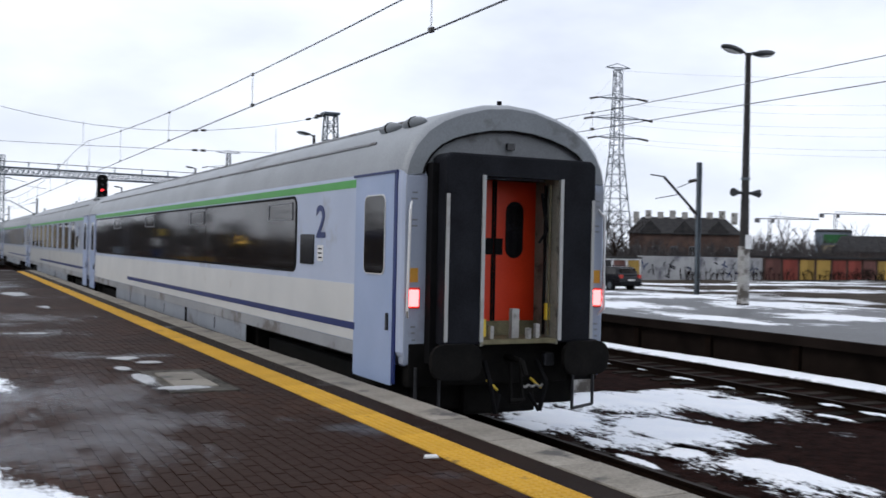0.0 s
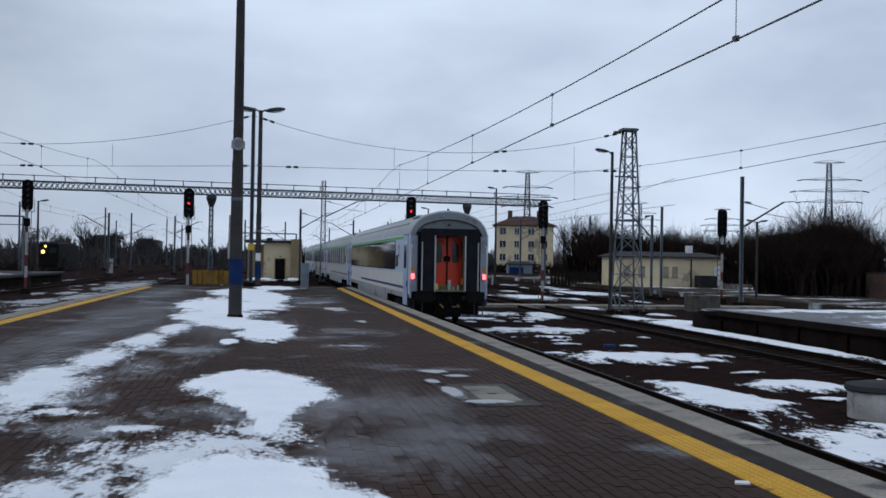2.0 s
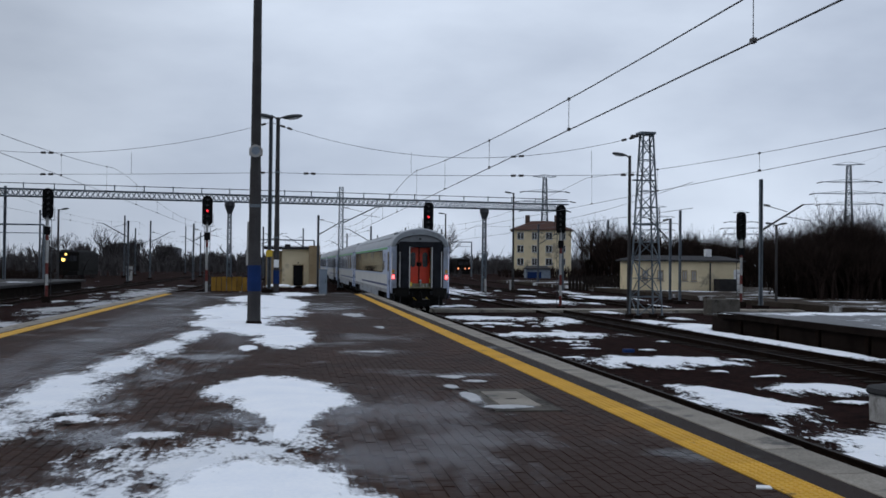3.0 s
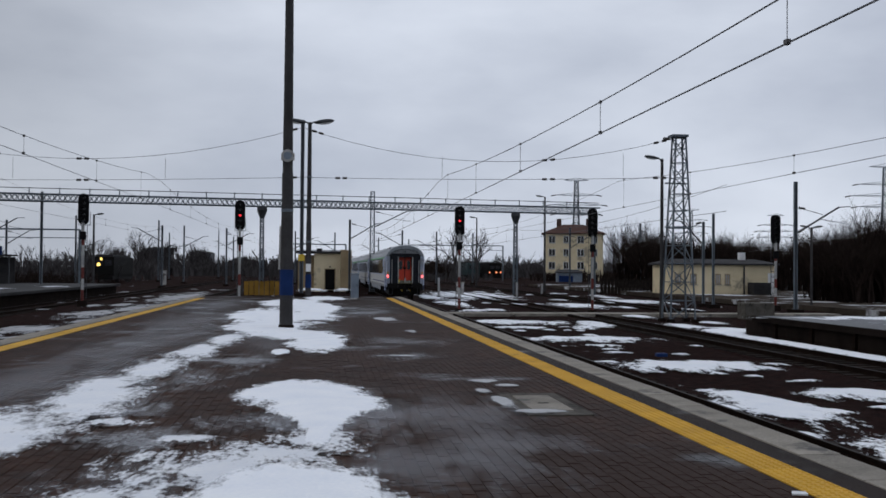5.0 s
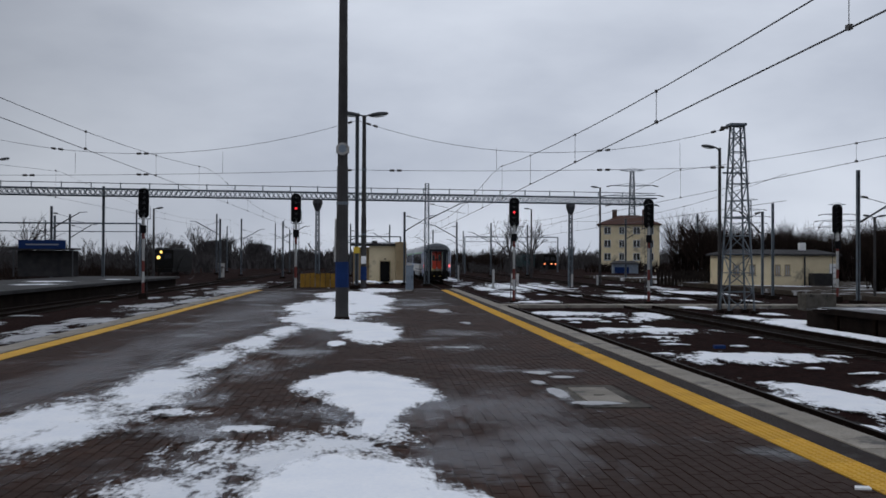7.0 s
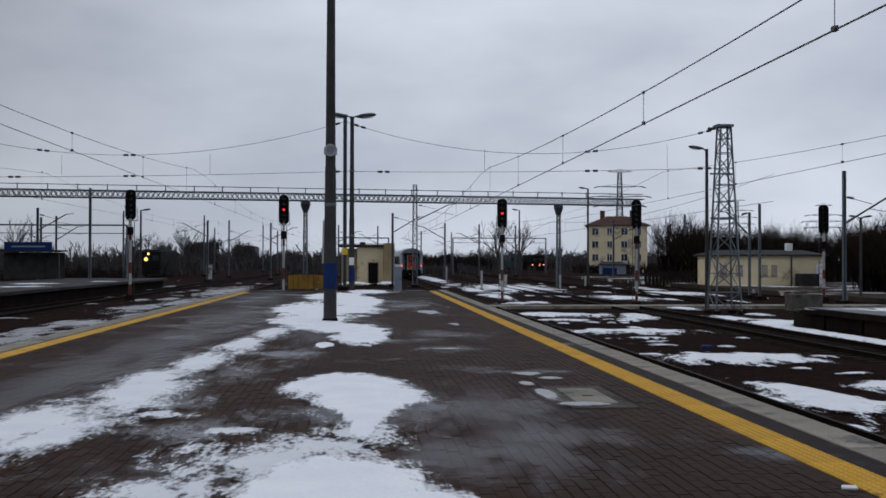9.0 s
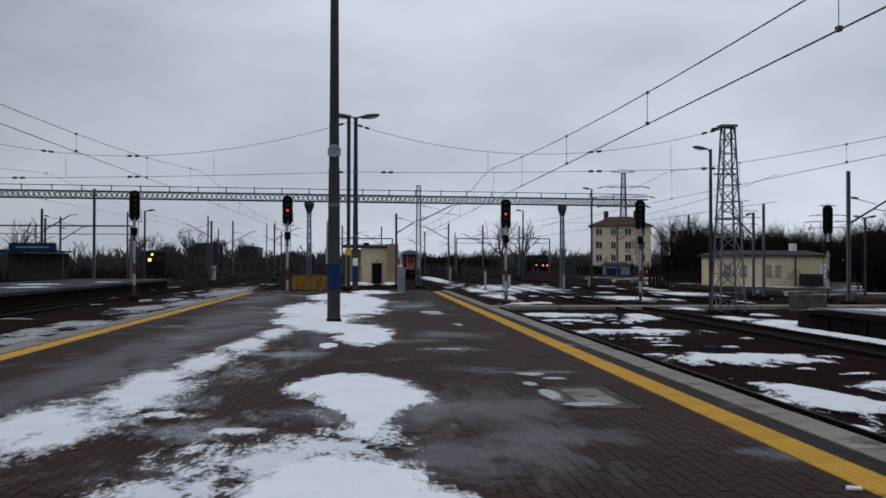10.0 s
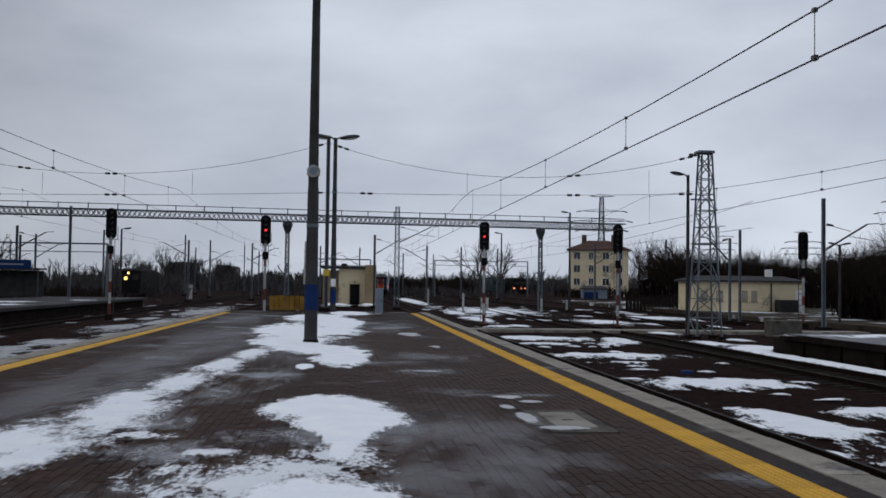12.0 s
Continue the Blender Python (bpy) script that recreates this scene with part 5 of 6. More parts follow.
def catenary_mast(label, x, y, z0, top, arm, w=0.13, wire_z=4.65, lamp=False, group="catenary masts"):
    """A channel-steel mast with a cantilever reaching arm metres sideways."""
    m = thing("catenary_mast", label, "catenary mast", pose(x, y, z0), group)
    h = top - z0
    if w >= 0.2:
        rows = []
        lattice(rows, w, w * 0.75, 0, h, 14, 0.045, 0.022)
        part("lattice", tubes(rows, 4), "steel", m)
    else:
        for s in (-1, 1):
            part("flange", boxes((s * (w - 0.025) - 0.025, -0.07, 0, s * (w - 0.025) + 0.025, 0.07, h)), "steel", m)
        part("web", boxes((-w + 0.05, -0.015, 0, w - 0.05, 0.015, h)), "dark_steel", m)
    part("foot", boxes((-0.35, -0.35, -0.2, 0.35, 0.35, 0.25)), "dark_concrete", m, bevel=0.03)
    if arm:
        s = 1 if arm > 0 else -1
        zt = wire_z - z0
        c = part("cantilever", tubes([((s * w, 0, zt - 0.45), (arm, 0, zt + 1.05), 0.055), ((s * w, 0, zt + 1.0), (arm * 0.62, 0, zt + 0.62), 0.02),
                                      ((arm, 0, zt + 1.05), (arm + s * 0.7, 0, zt + 1.10), 0.03), ((arm * 0.55, 0, zt + 0.35), (arm + s * 0.4, 0, zt + 0.12), 0.02)], 6), "dark_steel", m, "slanted tube cantilever")
        ins = bmesh.new()
        insulator(ins, (s * (w + 0.12), 0, zt - 0.38), (arm, 0, 1.5))
        part("insulator", ins, "insulator", c, "brown ribbed insulator")
        ins = bmesh.new()
        insulator(ins, (s * (w + 0.12), 0, zt + 0.98), (arm, 0, -0.35))
        part("insulator", ins, "insulator", c, "brown ribbed insulator")
    return m


catenary_mast("grey channel-steel mast with a raised cantilever", 26.72, 53.6, SOIL + 0.1, 6.66, 2.6, 0.095, 4.2)
catenary_mast("dark mast with a slanted cantilever behind the low platform", 28.85, 32.9, SOIL + 0.2, 5.45, -1.9, 0.095, 3.7)
catenary_mast("tall grey mast at the platform end", -1.02, 53.3, -0.05, 9.4, 0, 0.10)
catenary_mast("grey lattice-like mast by the hut with a long cantilever", 4.8, 94, SOIL, 8.8, 3.2, 0.22, 5.9)
catenary_mast("slim mast near the hut", 2.8, 98, SOIL, 6.3, 2.6, 0.11, 4.9)
catenary_mast("grey mast with a cantilever", 26.2, 66, SOIL, 4.95, -1.6, 0.075, 3.9)
catenary_mast("plain grey mast near the lineside building", 26.1, 64, SOIL, 5.4, 0, 0.075)
end_mast = [o for o in bpy.data.objects if o.name.startswith("catenary_mast") and abs(o.matrix_world.translation.x + 1.02) < 0.01][0]
part("warning_sign", boxes((-0.16, -0.12, 1.95, 0.16, -0.09, 2.3)), "sign_yellow", end_mast, "yellow warning sign", bevel=0.006)
rnd = random.Random(5)
outer_masts = ((-23.8, 88.9, 7.9, 0), (-30.5, 96, 6.5, 2.6), (-18.2, 118, 6.3, -2.8), (-20.0, 150, 7.6, 2.8), (-12.2, 132, 6.6, 2.8), (-15.0, 175, 6.8, -2.8),
                      (-36, 120, 6.8, 2.5), (-44, 140, 7.5, -2.6), (-3.8, 150, 7.0, 2.8), (2.2, 160, 7.2, -2.6), (10.4, 128, 6.5, -2.8), (10.2, 178, 7.0, -2.7))
inner_masts = ((17.4, 150, 7.2, -2.8), (24.5, 160, 7.4, 2.8), (18.0, 205, 7.6, -2.8), (31, 122, 6.8, 2.6), (35.5, 108, 6.8, 2.4), (-28, 190, 7.8, 2.6), (-55, 170, 8, 2.6), (-8, 215, 8, 2.8), (-33, 140, 8.4, 0), (-26, 165, 9.0, 0), (-40, 175, 8.5, 2.6), (-22, 220, 9.5, 0), (-63, 200, 10, -2.6))
for x, y, top, arm in outer_masts + inner_masts:
    catenary_mast("grey steel mast of the distant overhead line", x, y, SOIL, top, arm, 0.11, 4.7 + rnd.uniform(-0.2, 0.3), group="distant catenary masts")


# ---- the portal over the station throat ----
GA, GB = Vector((-33.0, 87.2, 7.04)), Vector((27.2, 95.5, 7.04))
portal = thing("signal_gantry", "long grey lattice portal beam spanning all tracks", "gantry")
beam_len = (GB - GA).length
bx = (GB - GA).normalized()
by = Vector((0, 0, 1)).cross(bx)


def along(u, v, w):
    return GA + bx * u + by * v + Vector((0, 0, w))


rows = []
for v in (-0.3, 0.3):
    for w in (0.0, 0.62):
        rows.append((along(0, v, w), along(beam_len, v, w), 0.06))
step = 0.85
for i in range(int(beam_len / step)):
    u = i * step
    for v in (-0.3, 0.3):
        rows.append((along(u, v, 0), along(u + step / 2, v, 0.62), 0.032))
        rows.append((along(u + step / 2, v, 0.62), along(u + step, v, 0), 0.032))
        rows.append((along(u, v, 0.62), along(u + step / 2, v, 0), 0.026))
        rows.append((along(u + step / 2, v, 0), along(u + step, v, 0.62), 0.026))
    rows.append((along(u, -0.3, 0.62), along(u + step, 0.3, 0.62), 0.025))
part("lattice_beam", tubes(rows, 4), "steel", portal, "grey welded lattice beam")
part("upper_cable", tubes([(along(0, 0, 1.12), along(beam_len, 0, 1.12), 0.035)]), "dark_steel", portal)
for i in range(int(beam_len / 2.45)):
    part("stub_post", tubes([(along(1 + 2.45 * i, 0, 0.62), along(1 + 2.45 * i, 0, 1.2), 0.05)], 5), "steel", portal)
for px in (-5.3, 18.6, 26.6):
    u = (px - GA.x) / bx.x
    p = along(u, 0, 0)
    rows = []
    lattice(rows, 0.17, 0.13, 0, p.z - SOIL, 16, 0.06, 0.035)
    leg = part("leg", tubes([((a[0] + p.x, a[1] + p.y, a[2] + SOIL), (b2[0] + p.x, b2[1] + p.y, b2[2] + SOIL), r) for a, b2, r in rows], 4), "steel", portal, "lattice leg")
    part("head_basket", tubes([((p.x, p.y, p.z - 1.1), (p.x, p.y, p.z - 0.35), 0.2, 0.46), ((p.x, p.y, p.z - 0.35), (p.x, p.y, p.z), 0.46, 0.42)], 8), "dark_steel", leg, "flared leg head")


# ---- overhead wires ----
def wire_run(label, x, y0, y1, z, system, droppers, r=0.014, zig=0.18, span=55.0, phase=50.0, least=0.42, low=0.0):
    """Contact wire, sagging messenger wire and droppers along one track."""
    w = thing("overhead_line", label, "overhead wire", kind="structure")

    def mess(y):
        f = ((y - phase) % span) / span
        return z + system - (system - least) * (1 - (2 * f - 1) ** 2)

    def sway(y):
        f = ((y - phase) / span)
        return x + zig * (1 - 4 * abs(f / 2 - math.floor(f / 2 + 0.5)))
    n = int((y1 - y0) / 4)
    ys = [y0 + (y1 - y0) * i / n for i in range(n + 1)]
    part("contact_wire", tubes([((sway(a), a, z - low), (sway(b2), b2, z - low), r) for a, b2 in zip(ys, ys[1:])], 5), "wire", w)
    part("messenger_wire", tubes([((sway(a), a, mess(a)), (sway(b2), b2, mess(b2)), r * 0.9) for a, b2 in zip(ys, ys[1:])], 5), "wire", w)
    y = droppers
    while y < min(y1, 150):
        d = part("dropper", tubes([((sway(y), y, z - low), (sway(y), y, mess(y)), r * 0.5)], 4), "wire", w)
        part("clip", boxes((sway(y) - 0.03, y - 0.05, z - low - 0.02, sway(y) + 0.03, y + 0.05, z - low + 0.05), (sway(y) - 0.025, y - 0.04, mess(y) - 0.03, sway(y) + 0.025, y + 0.04, mess(y) + 0.03)), "insulator", d)
        y += 8.9
    return w


wire_run("overhead wires of the main track", TRACK, -40, 330, 4.65, 1.6, 12.5 - 8.9 * 2, 0.014, 0.0, 72, -22.0, 0.58, 0.07)
wire_run("overhead wires of the second track", 14.8, -40, 330, 4.65, 1.4, 12.0, 0.010, 0.0, 60, 48)
wire_run("overhead wires of the outer track", TRACK_L, -40, 330, 4.65, 1.4, 11.0, 0.010, 0.1, 60, 50)
wire_run("overhead wires along the far platform", TRACK_LL, -40, 330, 4.65, 1.4, 16.0, 0.009, 0.1, 60, 52)
wire_run("overhead wires of the siding", 21.0, 50, 330, 4.7, 1.4, 58.0, 0.014, 0.1, 60, 50)

# cross-span wires between tower and mast, and on to the left
span = thing("cross_span", "sagging cross-span wires with dark insulators", "overhead wire", kind="structure")


def sag(p, q, dip, n=14):
    p, q = Vector(p), Vector(q)
    pts = [p.lerp(q, i / n) + Vector((0, 0, -dip * 4 * (i / n) * (1 - i / n))) for i in range(n + 1)]
    return pts


for p, q, dip, ins in (((17.0, 46.9, 8.0), (-1.0, 53.3, 9.0), 1.45, (0.03, 0.29, 0.93)), ((-1.05, 53.3, 9.0), (-23.0, 56.0, 8.6), 1.55, (0.06, 0.56, 0.75)),
                       ((17.0, 46.9, 6.1), (-1.0, 53.3, 6.35), 0.1, (0.04, 0.30, 0.92)), ((-1.05, 53.3, 6.35), (-23.0, 56.0, 6.1), 0.1, (0.06, 0.56, 0.8))):
    pts = sag(p, q, dip)
    part("span_wire", tubes([(a, b2, 0.012) for a, b2 in zip(pts, pts[1:])], 5), "wire", span)
    for f in ins:
        i = int(f * 14)
        a, b2 = pts[i], pts[i + 1]
        im = bmesh.new()
        for g in (-0.34, 0.06):
            tube(im, a + (b2 - a).normalized() * (0.6 + g), a + (b2 - a).normalized() * (0.84 + g), 0.06, 0.06, 8)
        part("insulator", im, "insulator", span, "dark ribbed insulator")
hangers = ((TRACK, 50.4), (14.8, 47.7), (TRACK_L, 54.2), (TRACK_LL, 55.2))
for x, y in hangers:
    part("hanger", tubes([((x, y, 6.2), (x, y, 7.3), 0.009)], 4), "wire", span)


# ---- high-voltage pylons ----
def pylon(label, x, y, z0, top, turn, half=4.2):
    p = thing("pylon", label, "pylon", pose(x, y, z0, 0, 0, turn), "high-voltage pylons")
    h = top - z0
    rows = []
    thick = 1.0 if y < 200 else 1.7
    lattice(rows, 2.9, 1.0, 0, h * 0.55, 9, 0.13 * thick, 0.065 * thick)
    lattice(rows, 1.0, 0.6, h * 0.55, h * 0.97, 10, 0.10 * thick, 0.055 * thick)
    part("lattice", tubes(rows, 4), "steel", p, "tapering grey steel lattice")
    for k, (f, w) in enumerate(((0.98, 0.55), (0.83, 0.9), (0.73, 1.15), (0.635, 0.95))):
        z = h * f
        part("cross_arm", tubes([((-half * w, 0, z), (half * w, 0, z), 0.10), ((-half * w, 0, z), (0, 0.4, z + 0.9), 0.06), ((half * w, 0, z), (0, 0.4, z + 0.9), 0.06),
                                 ((-half * w, 0, z), (0, -0.4, z - 0.5), 0.06), ((half * w, 0, z), (0, -0.4, z - 0.5), 0.06)], 4), "steel", p)
        if k:
            for s in (-1, 1):
                part("insulator_string", tubes([((s * half * w, 0, z), (s * (half * w + 1.9), -0.8, z - 0.45), 0.2)], 5), "insulator", p)
    return p


pylon("tall lattice power pylon beyond the garages", 113, 152, -1, 36.9, -14, 4.3)
pylon("distant lattice power pylon above the bushes", 180, 300, -1, 36.4, -22, 9.0)
pylon("distant lattice power pylon behind the apartment house", 91.2, 350, -1, 34.6, -8, 8.0)
pylon("far lattice power pylon", 215, 560, -1, 38, -20, 8.0)
pylon("far lattice power pylon on the horizon", 200, 420, -1, 27, -20, 6.5)
lines = thing("power_lines", "long sagging high-voltage conductors", "power line", kind="structure")
for k, (f, w) in enumerate(((0.98, 0.0), (0.83, 0.9), (0.73, 1.15), (0.635, 0.95))):
    for s in ((-1, 1) if w else (0,)):
        z = 37.9 * f - 1.5
        a = Vector((113 + s * 5.6 * w * 0.82, 152 + s * 5.6 * w * 0.57, z))
        for q in (Vector((180 + s * 6, 300 + s * 4, z)), Vector((190 + s * 5, 60 + s * 5, z + 1))):
            pts = sag(a, q, 4.0)
            part("conductor", tubes([(u, v, 0.014) for u, v in zip(pts, pts[1:])], 4), "wire", lines)


# ---- bare bushes and trees ----
def twig_bar(vs, fs, p, q, r0, r1):
    d = (q - p).normalized()
    a = d.cross(Vector((0.3, 0.2, 1)) if abs(d.z) < 0.95 else Vector((1, 0, 0))).normalized()
    b2 = d.cross(a)
    k = len(vs)
    for c, r in ((p, r0), (q, r1)):
        for i in range(3):
            t = 2.094 * i
            vs.append(c + (a * math.cos(t) + b2 * math.sin(t)) * r)
    for i in range(3):
        j = (i + 1) % 3
        fs.append((k + i, k + j, k + 3 + j, k + 3 + i))


def branch(vs, fs, rng, p, d, length, r, depth, spread):
    q = p + d * length
    twig_bar(vs, fs, p, q, r, r * 0.62)
    if depth == 0:
        return
    for i in range(rng.choice((2, 3, 3))):
        f = rng.uniform(0.45, 1.0)
        e = (d + Vector((rng.gauss(0, spread), rng.gauss(0, spread), rng.uniform(-0.1, 0.45)))).normalized()
        branch(vs, fs, rng, p.lerp(q, f), e, length * rng.uniform(0.55, 0.82), r * 0.55, depth - 1, spread)


def plant_mesh(name, vs, fs, mat):
    me = bpy.data.meshes.new(name)
    me.from_pydata([tuple(v) for v in vs], [], fs)
    me.materials.append(M[mat])
    return me


def thicket(label, x0, x1, y0, y1, z0, hmin, hmax, count, seed, depth=3, r=0.03, mat="twig", spread=0.42):
    rng = random.Random(seed)
    vs, fs = [], []
    for _ in range(count):
        x, y = rng.uniform(x0, x1), rng.uniform(y0, y1)
        bumpy = 0.5 + 0.5 * noise.noise(Vector((x * 0.13, y * 0.13, seed)))
        h = hmin + (hmax - hmin) * max(0, min(1, bumpy * rng.uniform(0.6, 1.35))) ** 1.4
        d = Vector((rng.gauss(0, 0.14), rng.gauss(0, 0.14), 1)).normalized()
        branch(vs, fs, rng, Vector((x, y, z0)), d, h * 0.42, r * (0.6 + h / hmax), depth, spread)
    ob = new("bushes", plant_mesh("bushes", vs, fs, mat))
    return tagged(ob, label, "bushes", kind="stuff")


def tree(label, x, y, z0, h, seed, mat="twig", r=0.14):
    t = thing("bare_tree", label, "tree", pose(x, y, z0), "bare winter trees")
    rng = random.Random(seed)
    vs, fs = [], []
    twig_bar(vs, fs, Vector((0, 0, -0.1)), Vector((0.1, 0, h * 0.36)), r, r * 0.7)
    tk = new("trunk", plant_mesh("trunk", vs, fs, mat))
    tk.parent = t
    vs, fs = [], []
    for i in range(8):
        z = h * rng.uniform(0.22, 0.36)
        d = Vector((rng.gauss(0, 0.5), rng.gauss(0, 0.5), 1)).normalized()
        branch(vs, fs, rng, Vector((0.1 * z / h, 0, z)), d, h * 0.26, r * 0.5, 4, 0.4)
    cr = new("crown", plant_mesh("crown", vs, fs, mat))
    cr.parent = t
    return t


thicket("dense dark leafless scrub beside the yard", 38.2, 46, 66, 76, -0.6, 4.0, 8.6, 440, 21, 4, 0.052)
thicket("dense dark leafless scrub behind the rough yard", 42, 49, 70, 80, -0.6, 1.2, 3.0, 160, 22, 4, 0.05)
thicket("dense bare brush at the edge of the yard", 35.2, 42, 62, 69, -0.6, 2.6, 6.6, 380, 34, 4, 0.058)
thicket("low brown undergrowth at the foot of the scrub", 37.5, 80, 61, 72, -0.6, 0.6, 1.8, 560, 23, 3, 0.036)
thicket("dark hedge of bare bushes behind the low building", 34.2, 62, 101, 114, -0.7, 4.6, 8.2, 800, 24, 4, 0.06)
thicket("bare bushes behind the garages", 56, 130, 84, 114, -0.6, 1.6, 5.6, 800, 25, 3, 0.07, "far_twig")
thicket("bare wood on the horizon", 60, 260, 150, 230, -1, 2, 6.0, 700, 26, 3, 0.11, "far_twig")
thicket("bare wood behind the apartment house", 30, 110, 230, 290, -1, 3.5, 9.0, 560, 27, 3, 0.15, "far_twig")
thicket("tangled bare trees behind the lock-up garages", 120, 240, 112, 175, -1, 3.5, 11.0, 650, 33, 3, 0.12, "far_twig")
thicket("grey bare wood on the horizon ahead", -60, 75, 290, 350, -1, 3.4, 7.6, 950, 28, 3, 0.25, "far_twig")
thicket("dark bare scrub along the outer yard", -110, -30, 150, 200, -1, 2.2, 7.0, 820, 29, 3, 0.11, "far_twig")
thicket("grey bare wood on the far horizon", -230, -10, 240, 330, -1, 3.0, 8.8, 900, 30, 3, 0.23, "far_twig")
for x, w, h, k in ((-59, 1.5, 9.6, 36), (-48, 5.0, 10.6, 37), (-36, 2.5, 9.0, 38), (-23, 3.0, 6.6, 39)):
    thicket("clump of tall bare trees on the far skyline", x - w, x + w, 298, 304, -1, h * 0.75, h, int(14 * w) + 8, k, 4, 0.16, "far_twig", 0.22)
thicket("brown bare copse beyond the station throat", 6, 30, 232, 262, -1, 2.6, 6.6, 380, 45, 3, 0.13)
thicket("low brown scrub below the apartment house", 41, 57, 182, 194, -1, 1.8, 3.8, 170, 46, 3, 0.11)
thicket("low scrub between the outer tracks", -42, -27, 96, 130, -1, 0.8, 3.0, 420, 31, 3, 0.05)
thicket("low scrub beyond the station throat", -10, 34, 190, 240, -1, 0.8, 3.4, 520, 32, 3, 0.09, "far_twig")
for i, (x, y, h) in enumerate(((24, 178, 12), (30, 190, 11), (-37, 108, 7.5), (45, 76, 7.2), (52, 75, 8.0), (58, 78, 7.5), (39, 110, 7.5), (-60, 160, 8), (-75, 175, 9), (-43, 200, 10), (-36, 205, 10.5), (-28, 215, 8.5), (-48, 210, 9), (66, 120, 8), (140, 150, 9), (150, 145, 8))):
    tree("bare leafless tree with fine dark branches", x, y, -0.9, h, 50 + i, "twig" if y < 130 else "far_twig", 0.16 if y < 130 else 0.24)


# ---- buildings ----
def house(name, label, category, x, y, z0, turn, w, d, eave, ridge, wall, roof, overhang=0.3, hip=0.0, group=""):
    b = thing(name, label, category, pose(x, y, z0, 0, 0, turn), group)
    part("wall", boxes((-w / 2, -d / 2, -0.4, w / 2, d / 2, eave)), wall, b)
    r = bmesh.new()
    o = overhang
    lo = [r.verts.new(p) for p in ((-w / 2 - o, -d / 2 - o, eave), (w / 2 + o, -d / 2 - o, eave), (w / 2 + o, d / 2 + o, eave), (-w / 2 - o, d / 2 + o, eave))]
    up = [r.verts.new((p.co.x, p.co.y, eave + 0.14)) for p in lo]
    tops = [r.verts.new((-w / 2 - o + hip, 0, ridge)), r.verts.new((w / 2 + o - hip, 0, ridge))]
    r.faces.new(lo[::-1])
    for i in range(4):
        r.faces.new((lo[i], lo[(i + 1) % 4], up[(i + 1) % 4], up[i]))
    r.faces.new((up[0], up[1], tops[1], tops[0]))
    r.faces.new((up[2], up[3], tops[0], tops[1]))
    r.faces.new((up[1], up[2], tops[1]))
    r.faces.new((up[3], up[0], tops[0]))
    part("roof", r, roof, b)
    return b


def window(b, x, z, w, h, face_y, frame_mat="white_paint", sill=True, pane="glass"):
    """A window on the wall that looks towards -y."""
    f = part("window", boxes((x - w / 2, face_y - 0.03, z, x - w / 2 + 0.07, face_y + 0.02, z + h), (x + w / 2 - 0.07, face_y - 0.03, z, x + w / 2, face_y + 0.02, z + h),
                             (x - w / 2 + 0.07, face_y - 0.03, z + h - 0.07, x + w / 2 - 0.07, face_y + 0.02, z + h), (x - w / 2 + 0.07, face_y - 0.03, z, x + w / 2 - 0.07, face_y + 0.02, z + 0.07),
                             (x - 0.03, face_y - 0.03, z + 0.07, x + 0.03, face_y + 0.02, z + h - 0.07)), frame_mat, b, "pale window frame")
    part("pane", boxes((x - w / 2 + 0.06, face_y - 0.012, z + 0.06, x + w / 2 - 0.06, face_y - 0.004, z + h - 0.06)), pane, f)
    if sill:
        part("sill", boxes((x - w / 2 - 0.06, face_y - 0.12, z - 0.06, x + w / 2 + 0.06, face_y, z)), "grey_marks", f)


# small hut beyond the platform end
hut = thing("hut", "small tan plastered trackside hut with flat dark roof", "hut", pose(1.05, 104, -0.72))
part("wall", boxes((-1.75, 0.0, -0.3, 0.98, 3.4, 3.75)), "plaster", hut)
part("side_wall", boxes((0.985, -0.9, -0.3, 2.1, 3.4, 4.15)), "tan_plaster", hut, "taller side wall")
part("wing", boxes((-3.4, 1.0, -0.3, -1.755, 3.4, 3.6)), "tan_plaster", hut, "darker side wing")
part("roof", boxes((-3.6, -0.35, 3.76, 0.98, 3.6, 4.02)), "roof_dark", hut, "flat dark roof slab", bevel=0.03)
d = part("door", boxes((-0.58, -0.05, 0.0, 0.40, -0.003, 2.12)), "black", hut, "dark open doorway leaf")
part("door_frame", boxes((-0.66, -0.07, 0.0, -0.585, -0.004, 2.2), (0.405, -0.07, 0.0, 0.48, -0.004, 2.2), (-0.585, -0.07, 2.125, 0.405, -0.004, 2.2)), "tan_plaster", d)
part("lamp", boxes((-0.16, -0.14, 2.3, -0.02, -0.003, 2.45)), "dark_steel", hut, bevel=0.02)
part("step", boxes((-1.0, -1.3, -0.3, 0.8, -0.08, -0.03)), "dark_concrete", hut)
part("chimney_cap", boxes((-1.5, 1.2, 4.02, -0.9, 1.8, 4.3)), "roof_dark", hut, bevel=0.02)
snow("snow drifted at the foot of the hut", [(2.2, 101.5, 1.0, 1.3), (-1.0, 101.0, 1.6, 1.6)], SOIL + 0.1, 0.15, 0.35, 0.5, 40)

# low cream building by the yard
low = house("lineside_building", "long low cream lineside building with dark roof", "building", 35.6, 87.5, -0.6, -3, 9.7, 5.0, 2.68, 3.25, "plaster", "roof_dark", 0.35, 1.2)
for x, w in ((-0.35, 0.5), (0.5, 0.5), (-2.6, 0.6), (-4.0, 0.6)):
    window(low, x, 0.95, w, 0.95, -2.503, "tan_plaster", True, "old_concrete")
part("downpipe", tubes([((2.0, -2.58, 0), (2.0, -2.58, 2.6), 0.07)]), "dark_steel", low)
